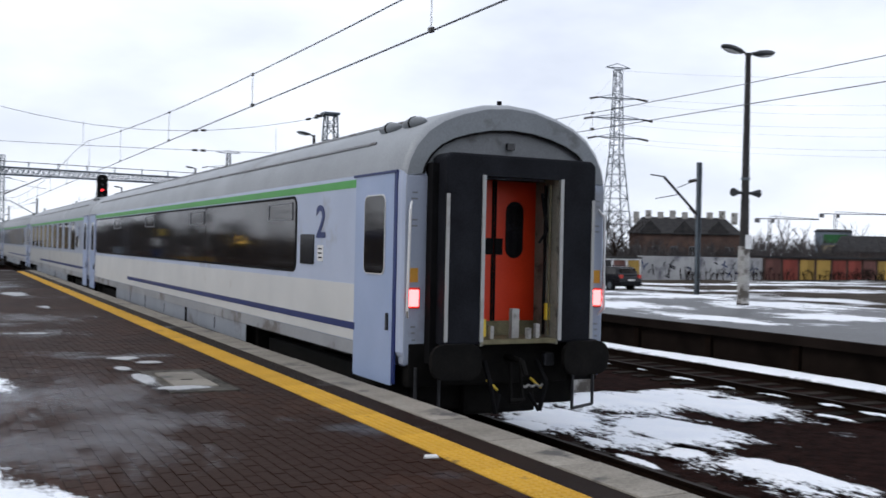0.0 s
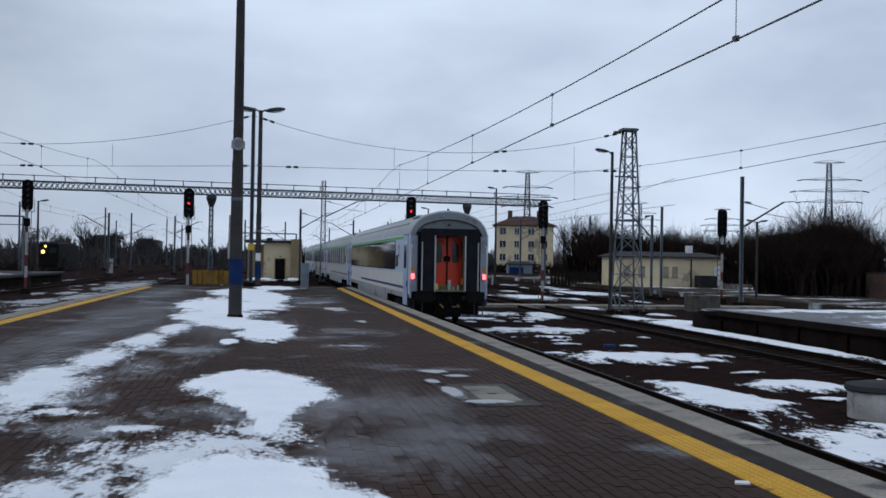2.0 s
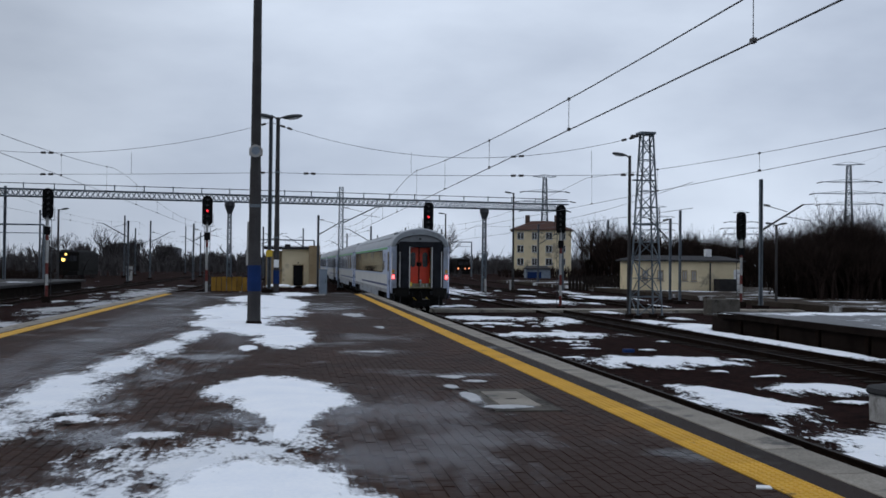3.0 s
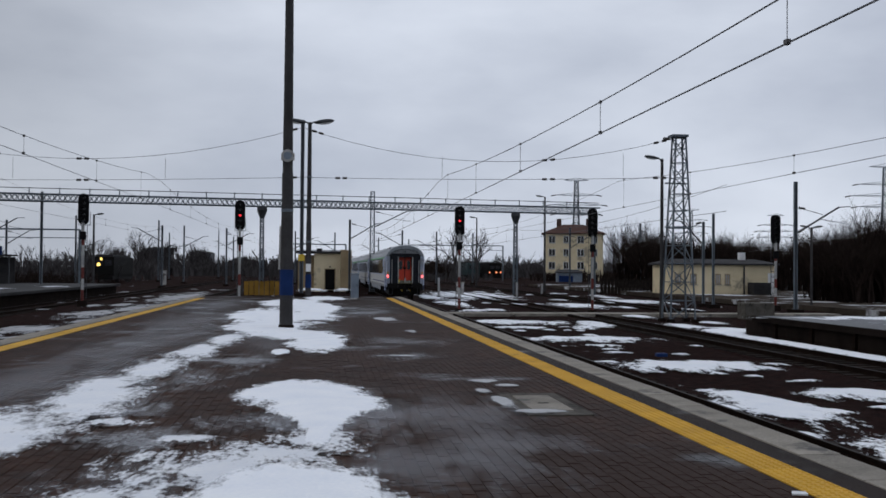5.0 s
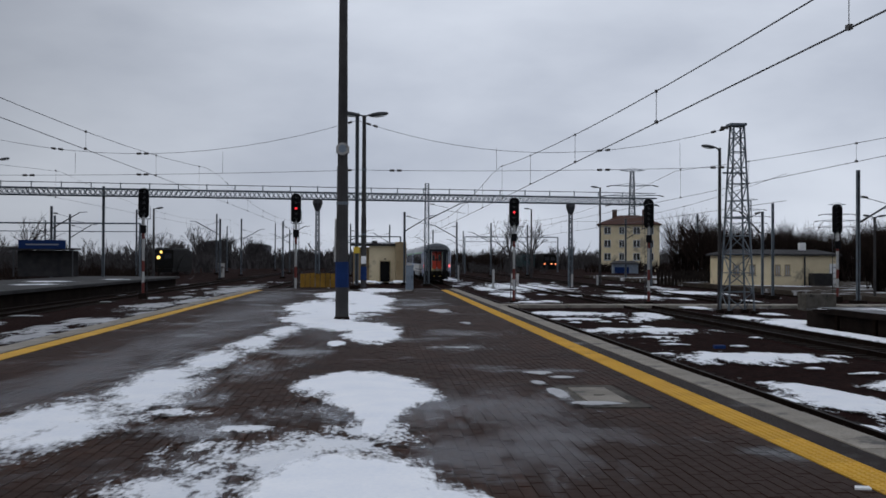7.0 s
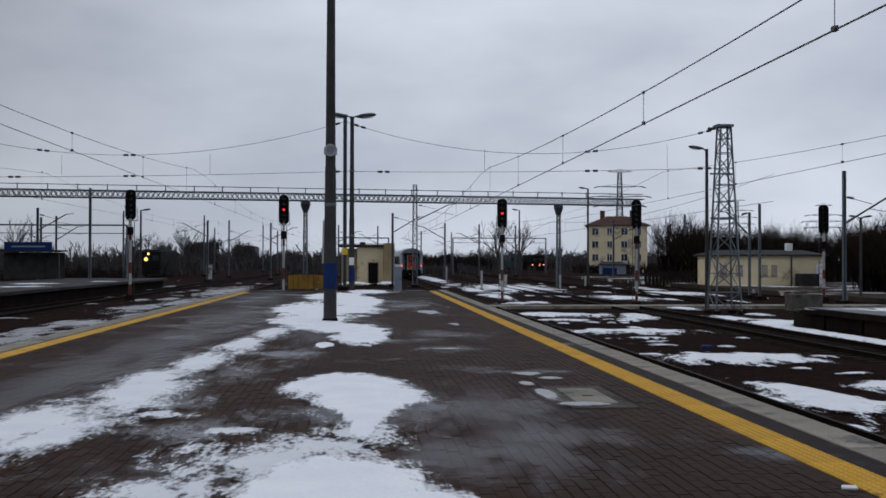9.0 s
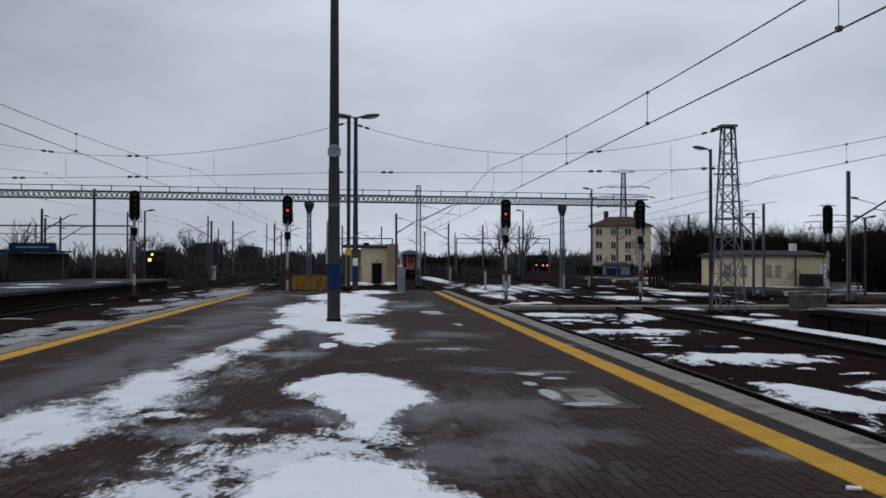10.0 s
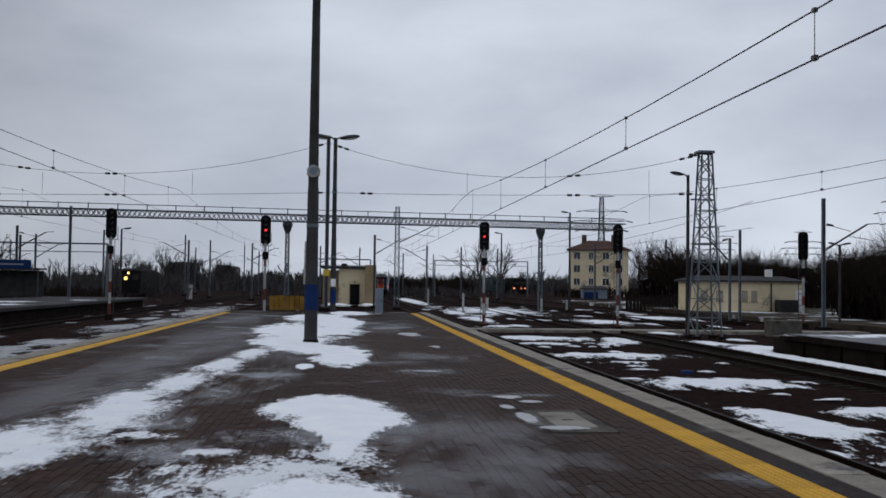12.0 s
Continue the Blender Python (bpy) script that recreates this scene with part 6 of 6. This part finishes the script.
part("chimney", boxes((2.35, -0.5, 2.9, 2.9, 0.0, 3.85)), "white_paint", low, "white chimney", bevel=0.02)
part("annex", boxes((2.35, -3.9, -0.3, 3.9, -2.52, 1.15)), "roof_dark", low, "dark lean-to")
part("side_door", boxes((4.2, -2.56, 0.0, 4.75, -2.505, 2.0)), "white_paint", low, "white door")

# apartment house
apt = house("apartment_house", "cream four-storey apartment house with red hipped roof", "apartment building", 53.3, 207, -2.6, -14, 12.2, 11, 11.6, 13.8, "plaster", "roof_red", 0.5, 4.5)
for k in range(4):
    for i, x in enumerate((-4.4, -1.5, 1.5, 4.4)):
        window(apt, x, 1.6 + 2.7 * k, 1.1 if i % 2 else 1.4, 1.5, -5.503)
for s in (-3, 3.2):
    part("chimney", boxes((s - 0.5, -0.4, 12.6, s + 0.5, 0.4, 15.0)), "brick_dark", apt, "brick chimney")
van = house("kiosk", "low shed with dark roof and blue front below the apartment house", "shed", 44.3, 175, -1.0, -10, 4.4, 4, 2.0, 2.6, "grey_box", "roof_dark", 0.3, 0.8)
part("blue_front", boxes((-1.9, -2.06, 0.4, 0.6, -2.005, 1.5)), "blue_paint", van, "blue painted front")

for x, y, w, hh, turn in ((-97, 620, 13, 13, 0), (-72, 640, 9, 11, -6), (-205, 560, 30, 8, 10), (-135, 610, 14, 8, 8)):
    fb = house("far_block", "hazy grey block of flats on the horizon", "apartment building", x, y, -1, turn, w, 12, hh, hh + 1.2, "far_wall", "roof_dark", 0.3, 2.0, "far blocks")
    for k in range(int(hh / 3)):
        part("window_band", boxes((-w / 2 + 1, -6.06, 1.2 + 3 * k, w / 2 - 1, -6.005, 2.5 + 3 * k)), "glass", fb, "dark band of windows")
for x, y, w, turn in ((140, 118, 10, -46), (156, 122, 12, -46), (182, 128, 14, -48)):
    house("row_house", "low dark-roofed house behind the garages", "house", x, y, -1, turn, w, 8, 3.4, 6.2, "brick_dark", "roof_dark", 0.4, 1.5, "houses behind the garages")
# dark houses
h1 = house("tenement", "dark brick tenement with several pale chimneys", "house", 114, 134, -1.2, -38, 18, 10, 6.0, 9.0, "brick_dark", "roof_dark", 0.4, 2.5)
for i in range(9):
    part("chimney", boxes((-8.4 + 2.05 * i, -0.5, 7.9, -7.4 + 2.05 * i, 0.5, 9.9 + 0.25 * (i % 2))), "old_concrete", h1, "stubby pale chimney", bevel=0.03)
for i in range(6):
    window(h1, -7.6 + 3 * i, 2.4, 1.1, 1.6, -5.003, "grey_marks")
for x in (-5.5, 0.0, 5.5):
    g = bmesh.new()
    prism(g, [(x - 1.7, 5.9), (x + 1.7, 5.9), (x + 1.7, 6.5), (x, 8.3), (x - 1.7, 6.5)], "y", -5.3, -1.5)
    part("gable", g, "roof_dark", h1, "dark dormer gable")
h2 = house("gable_house", "dark house with a steep gabled roof", "house", 48.4, 142, -1.0, -62, 5.6, 5.2, 3.4, 5.5, "brick_dark", "roof_dark", 0.4, 0.0)
for x in (-1.6, 1.6):
    window(h2, x, 1.2, 1.1, 1.4, -2.603, "grey_marks")
part("chimney", boxes((1.2, -0.3, 4.6, 1.7, 0.2, 6.2)), "brick_dark", h2, "brick chimney")
h3 = house("flat_block", "far flat-roofed block with green and red panels", "building", 168, 150, -1.2, -46, 7, 8, 8.0, 8.6, "grey_box", "roof_dark", 0.2, 0.5)
part("green_panel", boxes((-2.0, -4.08, 5.6, 2.6, -4.01, 7.4)), "dull_green", h3, "green fascia panel")
part("pale_panel", boxes((-2.5, -4.08, 3.0, 2.5, -4.01, 5.2)), "plaster", h3, "pale panel")

# building cranes on the skyline
def tower_crane(x, y, top, jib, turn):
    c = thing("tower_crane", "distant tower crane on the skyline", "crane", pose(x, y, -1, 0, 0, turn), "tower cranes")
    part("mast", tubes([((-0.7, 0, 0), (-0.7, 0, top), 0.2), ((0.7, 0, 0), (0.7, 0, top), 0.2)] +
                       [((-0.7 if k % 2 else 0.7, 0, 2.0 * k), (0.7 if k % 2 else -0.7, 0, 2.0 * k + 2), 0.12) for k in range(int(top / 2))], 4), "dark_steel", c, "lattice mast")
    part("jib", tubes([((0, 0, top), (jib, 0, top), 0.22), ((0, 0, top + 1.4), (jib, 0, top + 0.3), 0.15)] +
                      [((2.5 * k, 0, top), (2.5 * k + 1.2, 0, top + 1.2 - 0.9 * 2.5 * k / jib), 0.1) for k in range(int(jib / 2.5))], 4), "dark_steel", c, "long jib")
    part("counter_jib", tubes([((0, 0, top), (-jib * 0.3, 0, top), 0.25)], 4), "dark_steel", c)
    part("counterweight", boxes((-jib * 0.3, -0.8, top - 2.2, -jib * 0.3 + 2.4, 0.8, top)), "far_wall", c, "grey counterweight")
    part("cab", boxes((0.5, -1.2, top - 2.2, 2.2, 0.4, top - 0.3)), "far_wall", c)


tower_crane(400, 400, 22.5, 26, -30)
tower_crane(472, 420, 28.0, 30, -34)
# garages and the painted wall, along one line
gdir = math.degrees(math.atan2(66.2 - 60.6, 81.4 - 47.4))
wall = thing("painted_wall", "long grey wall covered with dark scrawled paint", "wall", pose(47.4, 60.6, -0.62, 0, 0, gdir))
for i in range(5):
    part("panel", boxes((3.05 * i, 0, -0.3, 3.05 * i + 3.0, 0.2, 1.95)), "graffiti_wall", wall, "stained concrete panel", bevel=0.01)
rng = random.Random(9)
for i in range(34):
    x, z = rng.uniform(0.4, 14.6), rng.uniform(0.35, 1.5)
    a, ln = rng.choice((0.3, 1.2, 1.7, 2.4, 1.45)), rng.uniform(0.35, 0.85)
    s = new("paint_stroke", mesh_of("paint_stroke", boxes((-ln / 2, -0.008, -0.05, ln / 2, 0.0, 0.05)), "rubber" if i % 3 else "blue_paint"))
    s.parent, s.location, s.rotation_euler = wall, (x, -0.004, z), (0, a, 0)
garage_row = (("garage_brown", 0.0), ("garage_red", 1.0), ("garage_yellow", 2.0), ("garage_yellow", 3.0), ("garage_red", 4.0), ("garage_red", 5.0), ("garage_brown", 6.0),
              ("garage_yellow", 7.0), ("garage_yellow", 8.0), ("garage_yellow", 9.0), ("garage_brown", 10.0), ("garage_red", 11.0))


def garage(mat, off, base, label):
    g = thing("garage", label, "garage", base @ pose(off, 0, 0), "row of lock-up garages")
    part("wall", boxes((0, 0.0, -0.3, 2.35, 5, 2.0)), "brick_dark", g)
    part("roof", boxes((-0.02, -0.2, 2.0, 2.37, 5.1, 2.14)), "roof_dark", g, "thin dark roof slab")
    for k in (0, 1):
        dr = part("door_leaf", boxes((0.16 + 1.02 * k, -0.05, 0.02, 1.16 + 1.02 * k, -0.004, 1.86)), mat, g, bevel=0.01)
    part("handle", boxes((1.08, -0.08, 0.9, 1.12, -0.05, 1.05)), "dark_steel", dr)
    return g


base = pose(62.6, 63.1, -0.62, 0, 0, gdir - 1)
for mat, k in garage_row:
    garage(mat, 2.42 * k, base, {"garage_brown": "lock-up garage with brown metal doors", "garage_red": "lock-up garage with faded red metal doors", "garage_yellow": "lock-up garage with ochre yellow metal doors"}[mat])
base = pose(41.7, 58.1, -0.62, 0, 0, 22) @ Matrix.Scale(0.86, 4)
for mat, k in (("roof_dark", 0.0), ("garage_brown", 1.0), ("garage_yellow", 2.0)):
    g = garage(mat, 2.35 * k, base, "pale garage with metal doors beside the painted wall")
    part("white_frame", boxes((0.0, -0.09, -0.1, 0.15, -0.006, 2.0), (2.2, -0.09, -0.1, 2.35, -0.006, 2.0), (0.15, -0.09, 1.87, 2.2, -0.006, 2.0)), "white_paint", g, "white door surround")


# ---- parked car ----
def car(m):
    c = thing("car", "dark estate car parked on the snowy yard", "car", m)
    b = bmesh.new()
    prism(b, [(-2.25, 0.32), (-2.28, 0.62), (-2.2, 0.9), (-1.3, 0.98), (2.0, 0.98), (2.25, 0.9), (2.27, 0.45), (2.2, 0.3)], "y", -0.86, 0.86)
    part("body", b, "car_paint", c, "dark glossy body", bevel=0.05)
    b = bmesh.new()
    lo = [(-1.35, 0.97), (-0.55, 1.45), (1.75, 1.47), (2.15, 0.97)]
    v0 = [b.verts.new((x, -0.80 if z < 1 else -0.62, z)) for x, z in lo]
    v1 = [b.verts.new((x, 0.80 if z < 1 else 0.62, z)) for x, z in lo]
    for i in range(4):
        j = (i + 1) % 4
        b.faces.new((v0[i], v0[j], v1[j], v1[i]))
    b.faces.new(v0[::-1])
    b.faces.new(v1)
    part("cabin", b, "car_paint", c, bevel=0.04)
    for s in (-1, 1):
        for x0, x1, t0, t1 in ((-1.05, -0.12, -0.5, -0.12), (-0.04, 0.9, -0.04, 0.9), (0.98, 1.9, 0.98, 1.68)):
            w = bmesh.new()
            q = [(x0, s * 0.80, 1.02), (x1, s * 0.80, 1.02), (t1, s * 0.655, 1.40), (t0, s * 0.655, 1.40)]
            a = [w.verts.new(p) for p in q]
            e = [w.verts.new((p[0], p[1] + s * 0.012, p[2])) for p in q]
            w.faces.new(a)
            w.faces.new(e)
            for i in range(4):
                w.faces.new((a[i], a[(i + 1) % 4], e[(i + 1) % 4], e[i]))
            part("side_window", w, "glass", c, "dark side window")
        part("tail_light", boxes((2.2, min(s * 0.6, s * 0.84), 0.78, 2.29, max(s * 0.6, s * 0.84), 1.0)), "red_paint", c, "red tail light", bevel=0.01)
        for x in (-1.4, 1.38):
            t = bmesh.new()
            prism(t, [(x + 0.32 * math.cos(k * math.pi / 9), 0.32 + 0.32 * math.sin(k * math.pi / 9)) for k in range(18)], "y", min(s * 0.66, s * 0.88), max(s * 0.66, s * 0.88))
            wheel = part("wheel", t, "rubber", c, "black tyre")
            t = bmesh.new()
            prism(t, [(x + 0.2 * math.cos(k * math.pi / 6), 0.32 + 0.2 * math.sin(k * math.pi / 6)) for k in range(12)], "y", min(s * 0.87, s * 0.895), max(s * 0.87, s * 0.895))
            part("rim", t, "steel", wheel, "dull alloy rim")
    part("rear_window", boxes((1.86, -0.55, 1.08, 2.08, 0.55, 1.38)), "glass", c, bevel=0.02)
    part("roof_rail", tubes([((-0.3, -0.55, 1.52), (1.6, -0.55, 1.53), 0.02), ((-0.3, 0.55, 1.52), (1.6, 0.55, 1.53), 0.02)]), "dark_steel", c)
    part("rear_bumper", boxes((2.2, -0.84, 0.35, 2.34, 0.84, 0.6)), "rubber", c, bevel=0.04)
    part("plate", boxes((2.335, -0.26, 0.62, 2.345, 0.26, 0.73)), "white_paint", c, "plain pale plate")
    return c


car(pose(32.6, 44.5, -0.5, 0, 0, -86) @ Matrix.Scale(0.88, 4))

# ---- far left: shelter with a blue sign, and waiting engines ----
shelter = thing("platform_shelter", "dark platform shelter with a plain blue sign board", "shelter", pose(-28.9, 89.5, -0.03))
part("back", boxes((-2.6, 0.6, 0, 2.6, 0.7, 2.3)), "roof_dark", shelter)
part("roof", boxes((-2.8, -0.9, 2.35, 2.8, 0.9, 2.5)), "roof_dark", shelter)
part("sign_board", boxes((-2.0, -1.0, 2.45, 2.0, -0.92, 3.2)), "blue_paint", shelter, "plain blue sign board")
part("sign_bar", boxes((-1.4, -1.01, 2.75, 1.4, -1.002, 2.87)), "grey_marks", shelter, "pale unreadable lettering bar")
for x in (-2.5, 2.5):
    part("post", tubes([((x, -0.7, 0), (x, -0.7, 2.4), 0.06)]), "dark_steel", shelter)


def engine(label, x, y, body_mat, lamp_mat, lamps):
    e = thing("locomotive", label, "locomotive", pose(x, y, RAIL))
    part("body", boxes((-1.45, 0, 0.9, 1.45, 15, 3.7)), body_mat, e, bevel=0.12)
    part("roof", boxes((-1.2, 0.4, 3.7, 1.2, 14.6, 4.0)), "roof_dark", e, bevel=0.1)
    part("frame", boxes((-1.35, -0.3, 0.35, 1.35, 15.3, 0.9)), "underframe", e, bevel=0.05)
    for s in (-1, 1):
        part("cab_window", boxes((s * 0.65 - 0.5, -0.02, 2.35, s * 0.65 + 0.5, 0.02, 3.15)), "lens_dark", e)
    for lx, lz, r in lamps:
        part("headlamp", tubes([((lx, -0.08, lz), (lx, 0.02, lz), r)], 12), lamp_mat, e, "lit headlamp")
    return e


engine("dark waiting locomotive with a glowing yellow headlamp", -31.4, 150, "underframe", "headlight", ((-0.7, 2.55, 0.24), (-0.35, 3.35, 0.16)))
engine("teal green locomotive waiting far down the line", 34.9, 226, "teal", "far_light", ((0.9, 1.6, 0.10),))
engine("distant dark locomotive showing reddish lamps", 39.8, 226, "underframe", "far_light", ((-1.25, 1.6, 0.15), (0.35, 1.6, 0.15), (1.3, 1.6, 0.15)))
for x, y, h in ((-20.75, 136, 1.9), (12.9, 92, 1.2)):
    k = thing("relay_cabinet", "small pale relay cabinet between the tracks", "cabinet", pose(x, y, SOIL))
    part("body", boxes((-0.35, -0.25, 0.05, 0.35, 0.25, h)), "old_concrete", k, bevel=0.02)
    part("cap", boxes((-0.4, -0.3, h, 0.4, 0.3, h + 0.08)), "concrete", k, bevel=0.01)
blk = thing("buffer_block", "weathered concrete block at the low platform end", "concrete block", pose(22.5, 49.5, SOIL))
part("body", boxes((-0.8, -0.5, -0.1, 0.8, 0.5, 0.85)), "cover_edge", blk, bevel=0.04)
for x, y, h in ((10.2, 86, 1.7), (9.8, 118, 1.9), (-3.0, 64, 1.2), (17.5, 88, 1.3), (21.6, 96, 1.1)):
    k = thing("marker_post", "short white marker post beside the track", "marker post", pose(x, y, SOIL), "marker posts")
    part("post", boxes((-0.09, -0.05, 0, 0.09, 0.05, h)), "mast_white", k, bevel=0.015)
    part("foot", boxes((-0.2, -0.15, -0.1, 0.2, 0.15, 0.12)), "dark_concrete", k, bevel=0.02)
for x, y, w, h in ((-0.5, 150, 4.2, 6.0), (-34, 112, 8.0, 6.4), (26, 190, 9.0, 7.0)):
    k = thing("small_portal", "distant thin steel portal over the tracks", "gantry", pose(x, y, SOIL), "distant portals")
    for s in (-1, 1):
        part("leg", tubes([((s * w, 0, 0), (s * w, 0, h), 0.13)]), "steel", k)
    part("beam", tubes([((-w, 0, h), (w, 0, h), 0.10), ((-w, 0, h - 0.9), (w, 0, h - 0.9), 0.05)]), "steel", k)
fnc = thing("wooden_fence", "grey weathered board fence by the hedge", "fence", pose(27.5, 96, SOIL + 0.1))
for i in range(26):
    part("board", boxes((0.36 * i, 0, 0, 0.36 * i + 0.3, 0.03, 1.5 + 0.08 * math.sin(i * 2.1))), "sleeper", fnc)
cross = thing("crossing", "boarded concrete crossing over the tracks", "crossing", kind="structure")
for i in range(9):
    part("slab", boxes((4.9 + 2.6 * i, 51.3, SOIL, 7.4 + 2.6 * i, 52.9, RAIL + 0.005)), "concrete", cross)


# ---- pieces of the platform, last ----
slab = mesh_of("edge_slab", boxes((4.022, 0.006, -0.16, EDGE_R, 0.994, 0.008)), "concrete", bevel=0.012)
for i in range(-12, 54):
    o = new("edge_slab", slab)
    o.parent, o.location = platform, (0, i, 0.004 * math.sin(i * 1.7))
slab_l = mesh_of("edge_slab", boxes((EDGE_L, 0.006, -0.16, EDGE_L + 0.44, 0.994, 0.008)), "concrete", bevel=0.012)
for i in range(8, 54):
    o = new("edge_slab", slab_l)
    o.parent, o.location = platform, (0, i, 0.004 * math.sin(i * 2.3))


def tactile(bm):
    box(bm, 0.003, 0.003, -0.06, 0.337, 0.337, 0.004)
    for i in range(5):
        for j in range(5):
            x, y = 0.034 + 0.068 * i, 0.034 + 0.068 * j
            lo = [bm.verts.new((x + 0.018 * u, y + 0.018 * v, 0.004)) for u, v in ((-1, -1), (1, -1), (1, 1), (-1, 1))]
            hi = [bm.verts.new((x + 0.011 * u, y + 0.011 * v, 0.011)) for u, v in ((-1, -1), (1, -1), (1, 1), (-1, 1))]
            bm.faces.new(hi)
            for k in range(4):
                bm.faces.new((lo[k], lo[(k + 1) % 4], hi[(k + 1) % 4], hi[k]))


tile = mesh_of("tactile_tile", make(tactile), "yellow_tile")
for i in range(150):
    o = new("tactile_tile", tile)
    o.parent, o.location = platform, (3.40, 1.0 + 0.34 * i, 0.0)
for i in range(60):
    o = new("tactile_tile", tile)
    o.parent, o.location = platform, (3.40, 0.66 - 0.34 * i, 0.0)
plain_tile = mesh_of("yellow_tile", boxes((0.003, 0.003, -0.06, 0.337, 0.337, 0.005)), "yellow_tile")
for i in range(120):
    o = new("yellow_tile", plain_tile)
    o.parent, o.location = platform, (-6.04, 10.0 + 0.34 * i, 0.0)
part("asphalt_strip", boxes((EDGE_L + 0.442, -40, -0.12, -6.042, END, -0.004)), "asphalt", platform)
part("asphalt_strip", boxes((-5.69, -40, -0.12, EDGE_L + 0.905, END, -0.005)), "asphalt", platform)

# block paving: blocks of 0.20 x 0.10 m, laid lengthwise in running bond
BW, BL, GAP = 0.10, 0.20, 0.003


def block_points(x, y, z):
    w, h = BW - GAP, BL - GAP
    return [(x, y, -0.03), (x + w, y, -0.03), (x + w, y + h, -0.03), (x, y + h, -0.03),
            (x + 0.003, y + 0.003, z), (x + w - 0.003, y + 0.003, z), (x + w - 0.003, y + h - 0.003, z), (x + 0.003, y + h - 0.003, z)]


BLOCK_FACES = ((4, 5, 6, 7), (0, 1, 5, 4), (1, 2, 6, 5), (2, 3, 7, 6), (3, 0, 4, 7))


def block(bm):
    v = [bm.verts.new(p) for p in block_points(0, 0, 0.002)]
    for f in BLOCK_FACES:
        bm.faces.new([v[i] for i in f])


def on_cover(x, y):
    return 2.06 < x < 2.92 and 10.2 < y < 12.2


single = mesh_of("paving_block", make(block), "paving")
vs, fs = [], []
rng = random.Random(3)
count = 0
for i in range(int((3.39 + 5.62) / BW)):
    x = -5.62 + i * BW
    for j in range(int((34.0 - 5.0) / BL)):
        y = 5.0 + j * BL + (BL / 2 if i % 2 else 0)
        if abs(x) > 0.42 * y + 2.5 or on_cover(x, y):
            continue
        z = rng.uniform(-0.002, 0.002)
        if 1.0 < x < 3.2 and 6.0 < y < 8.6 and count < 290:
            o = new("paving_block", single)
            o.parent, o.location = platform, (x, y, z)
            count += 1
        else:
            k = len(vs)
            vs += block_points(x, y, z)
            fs += [tuple(k + q for q in f) for f in BLOCK_FACES]
me = bpy.data.meshes.new("paving")
me.from_pydata(vs, [], fs)
me.materials.append(M["paving"])
pv = new("paving", me)
pv.parent = platform
tagged(pv, kind="stuff")


def motions():
    times = [0.5 * i for i in range(25)]
    for k, c in enumerate(train):
        walk(c, [(t, pose(TRACK, rear_place(t) + COACH * k, RAIL)) for t in times])


motions()
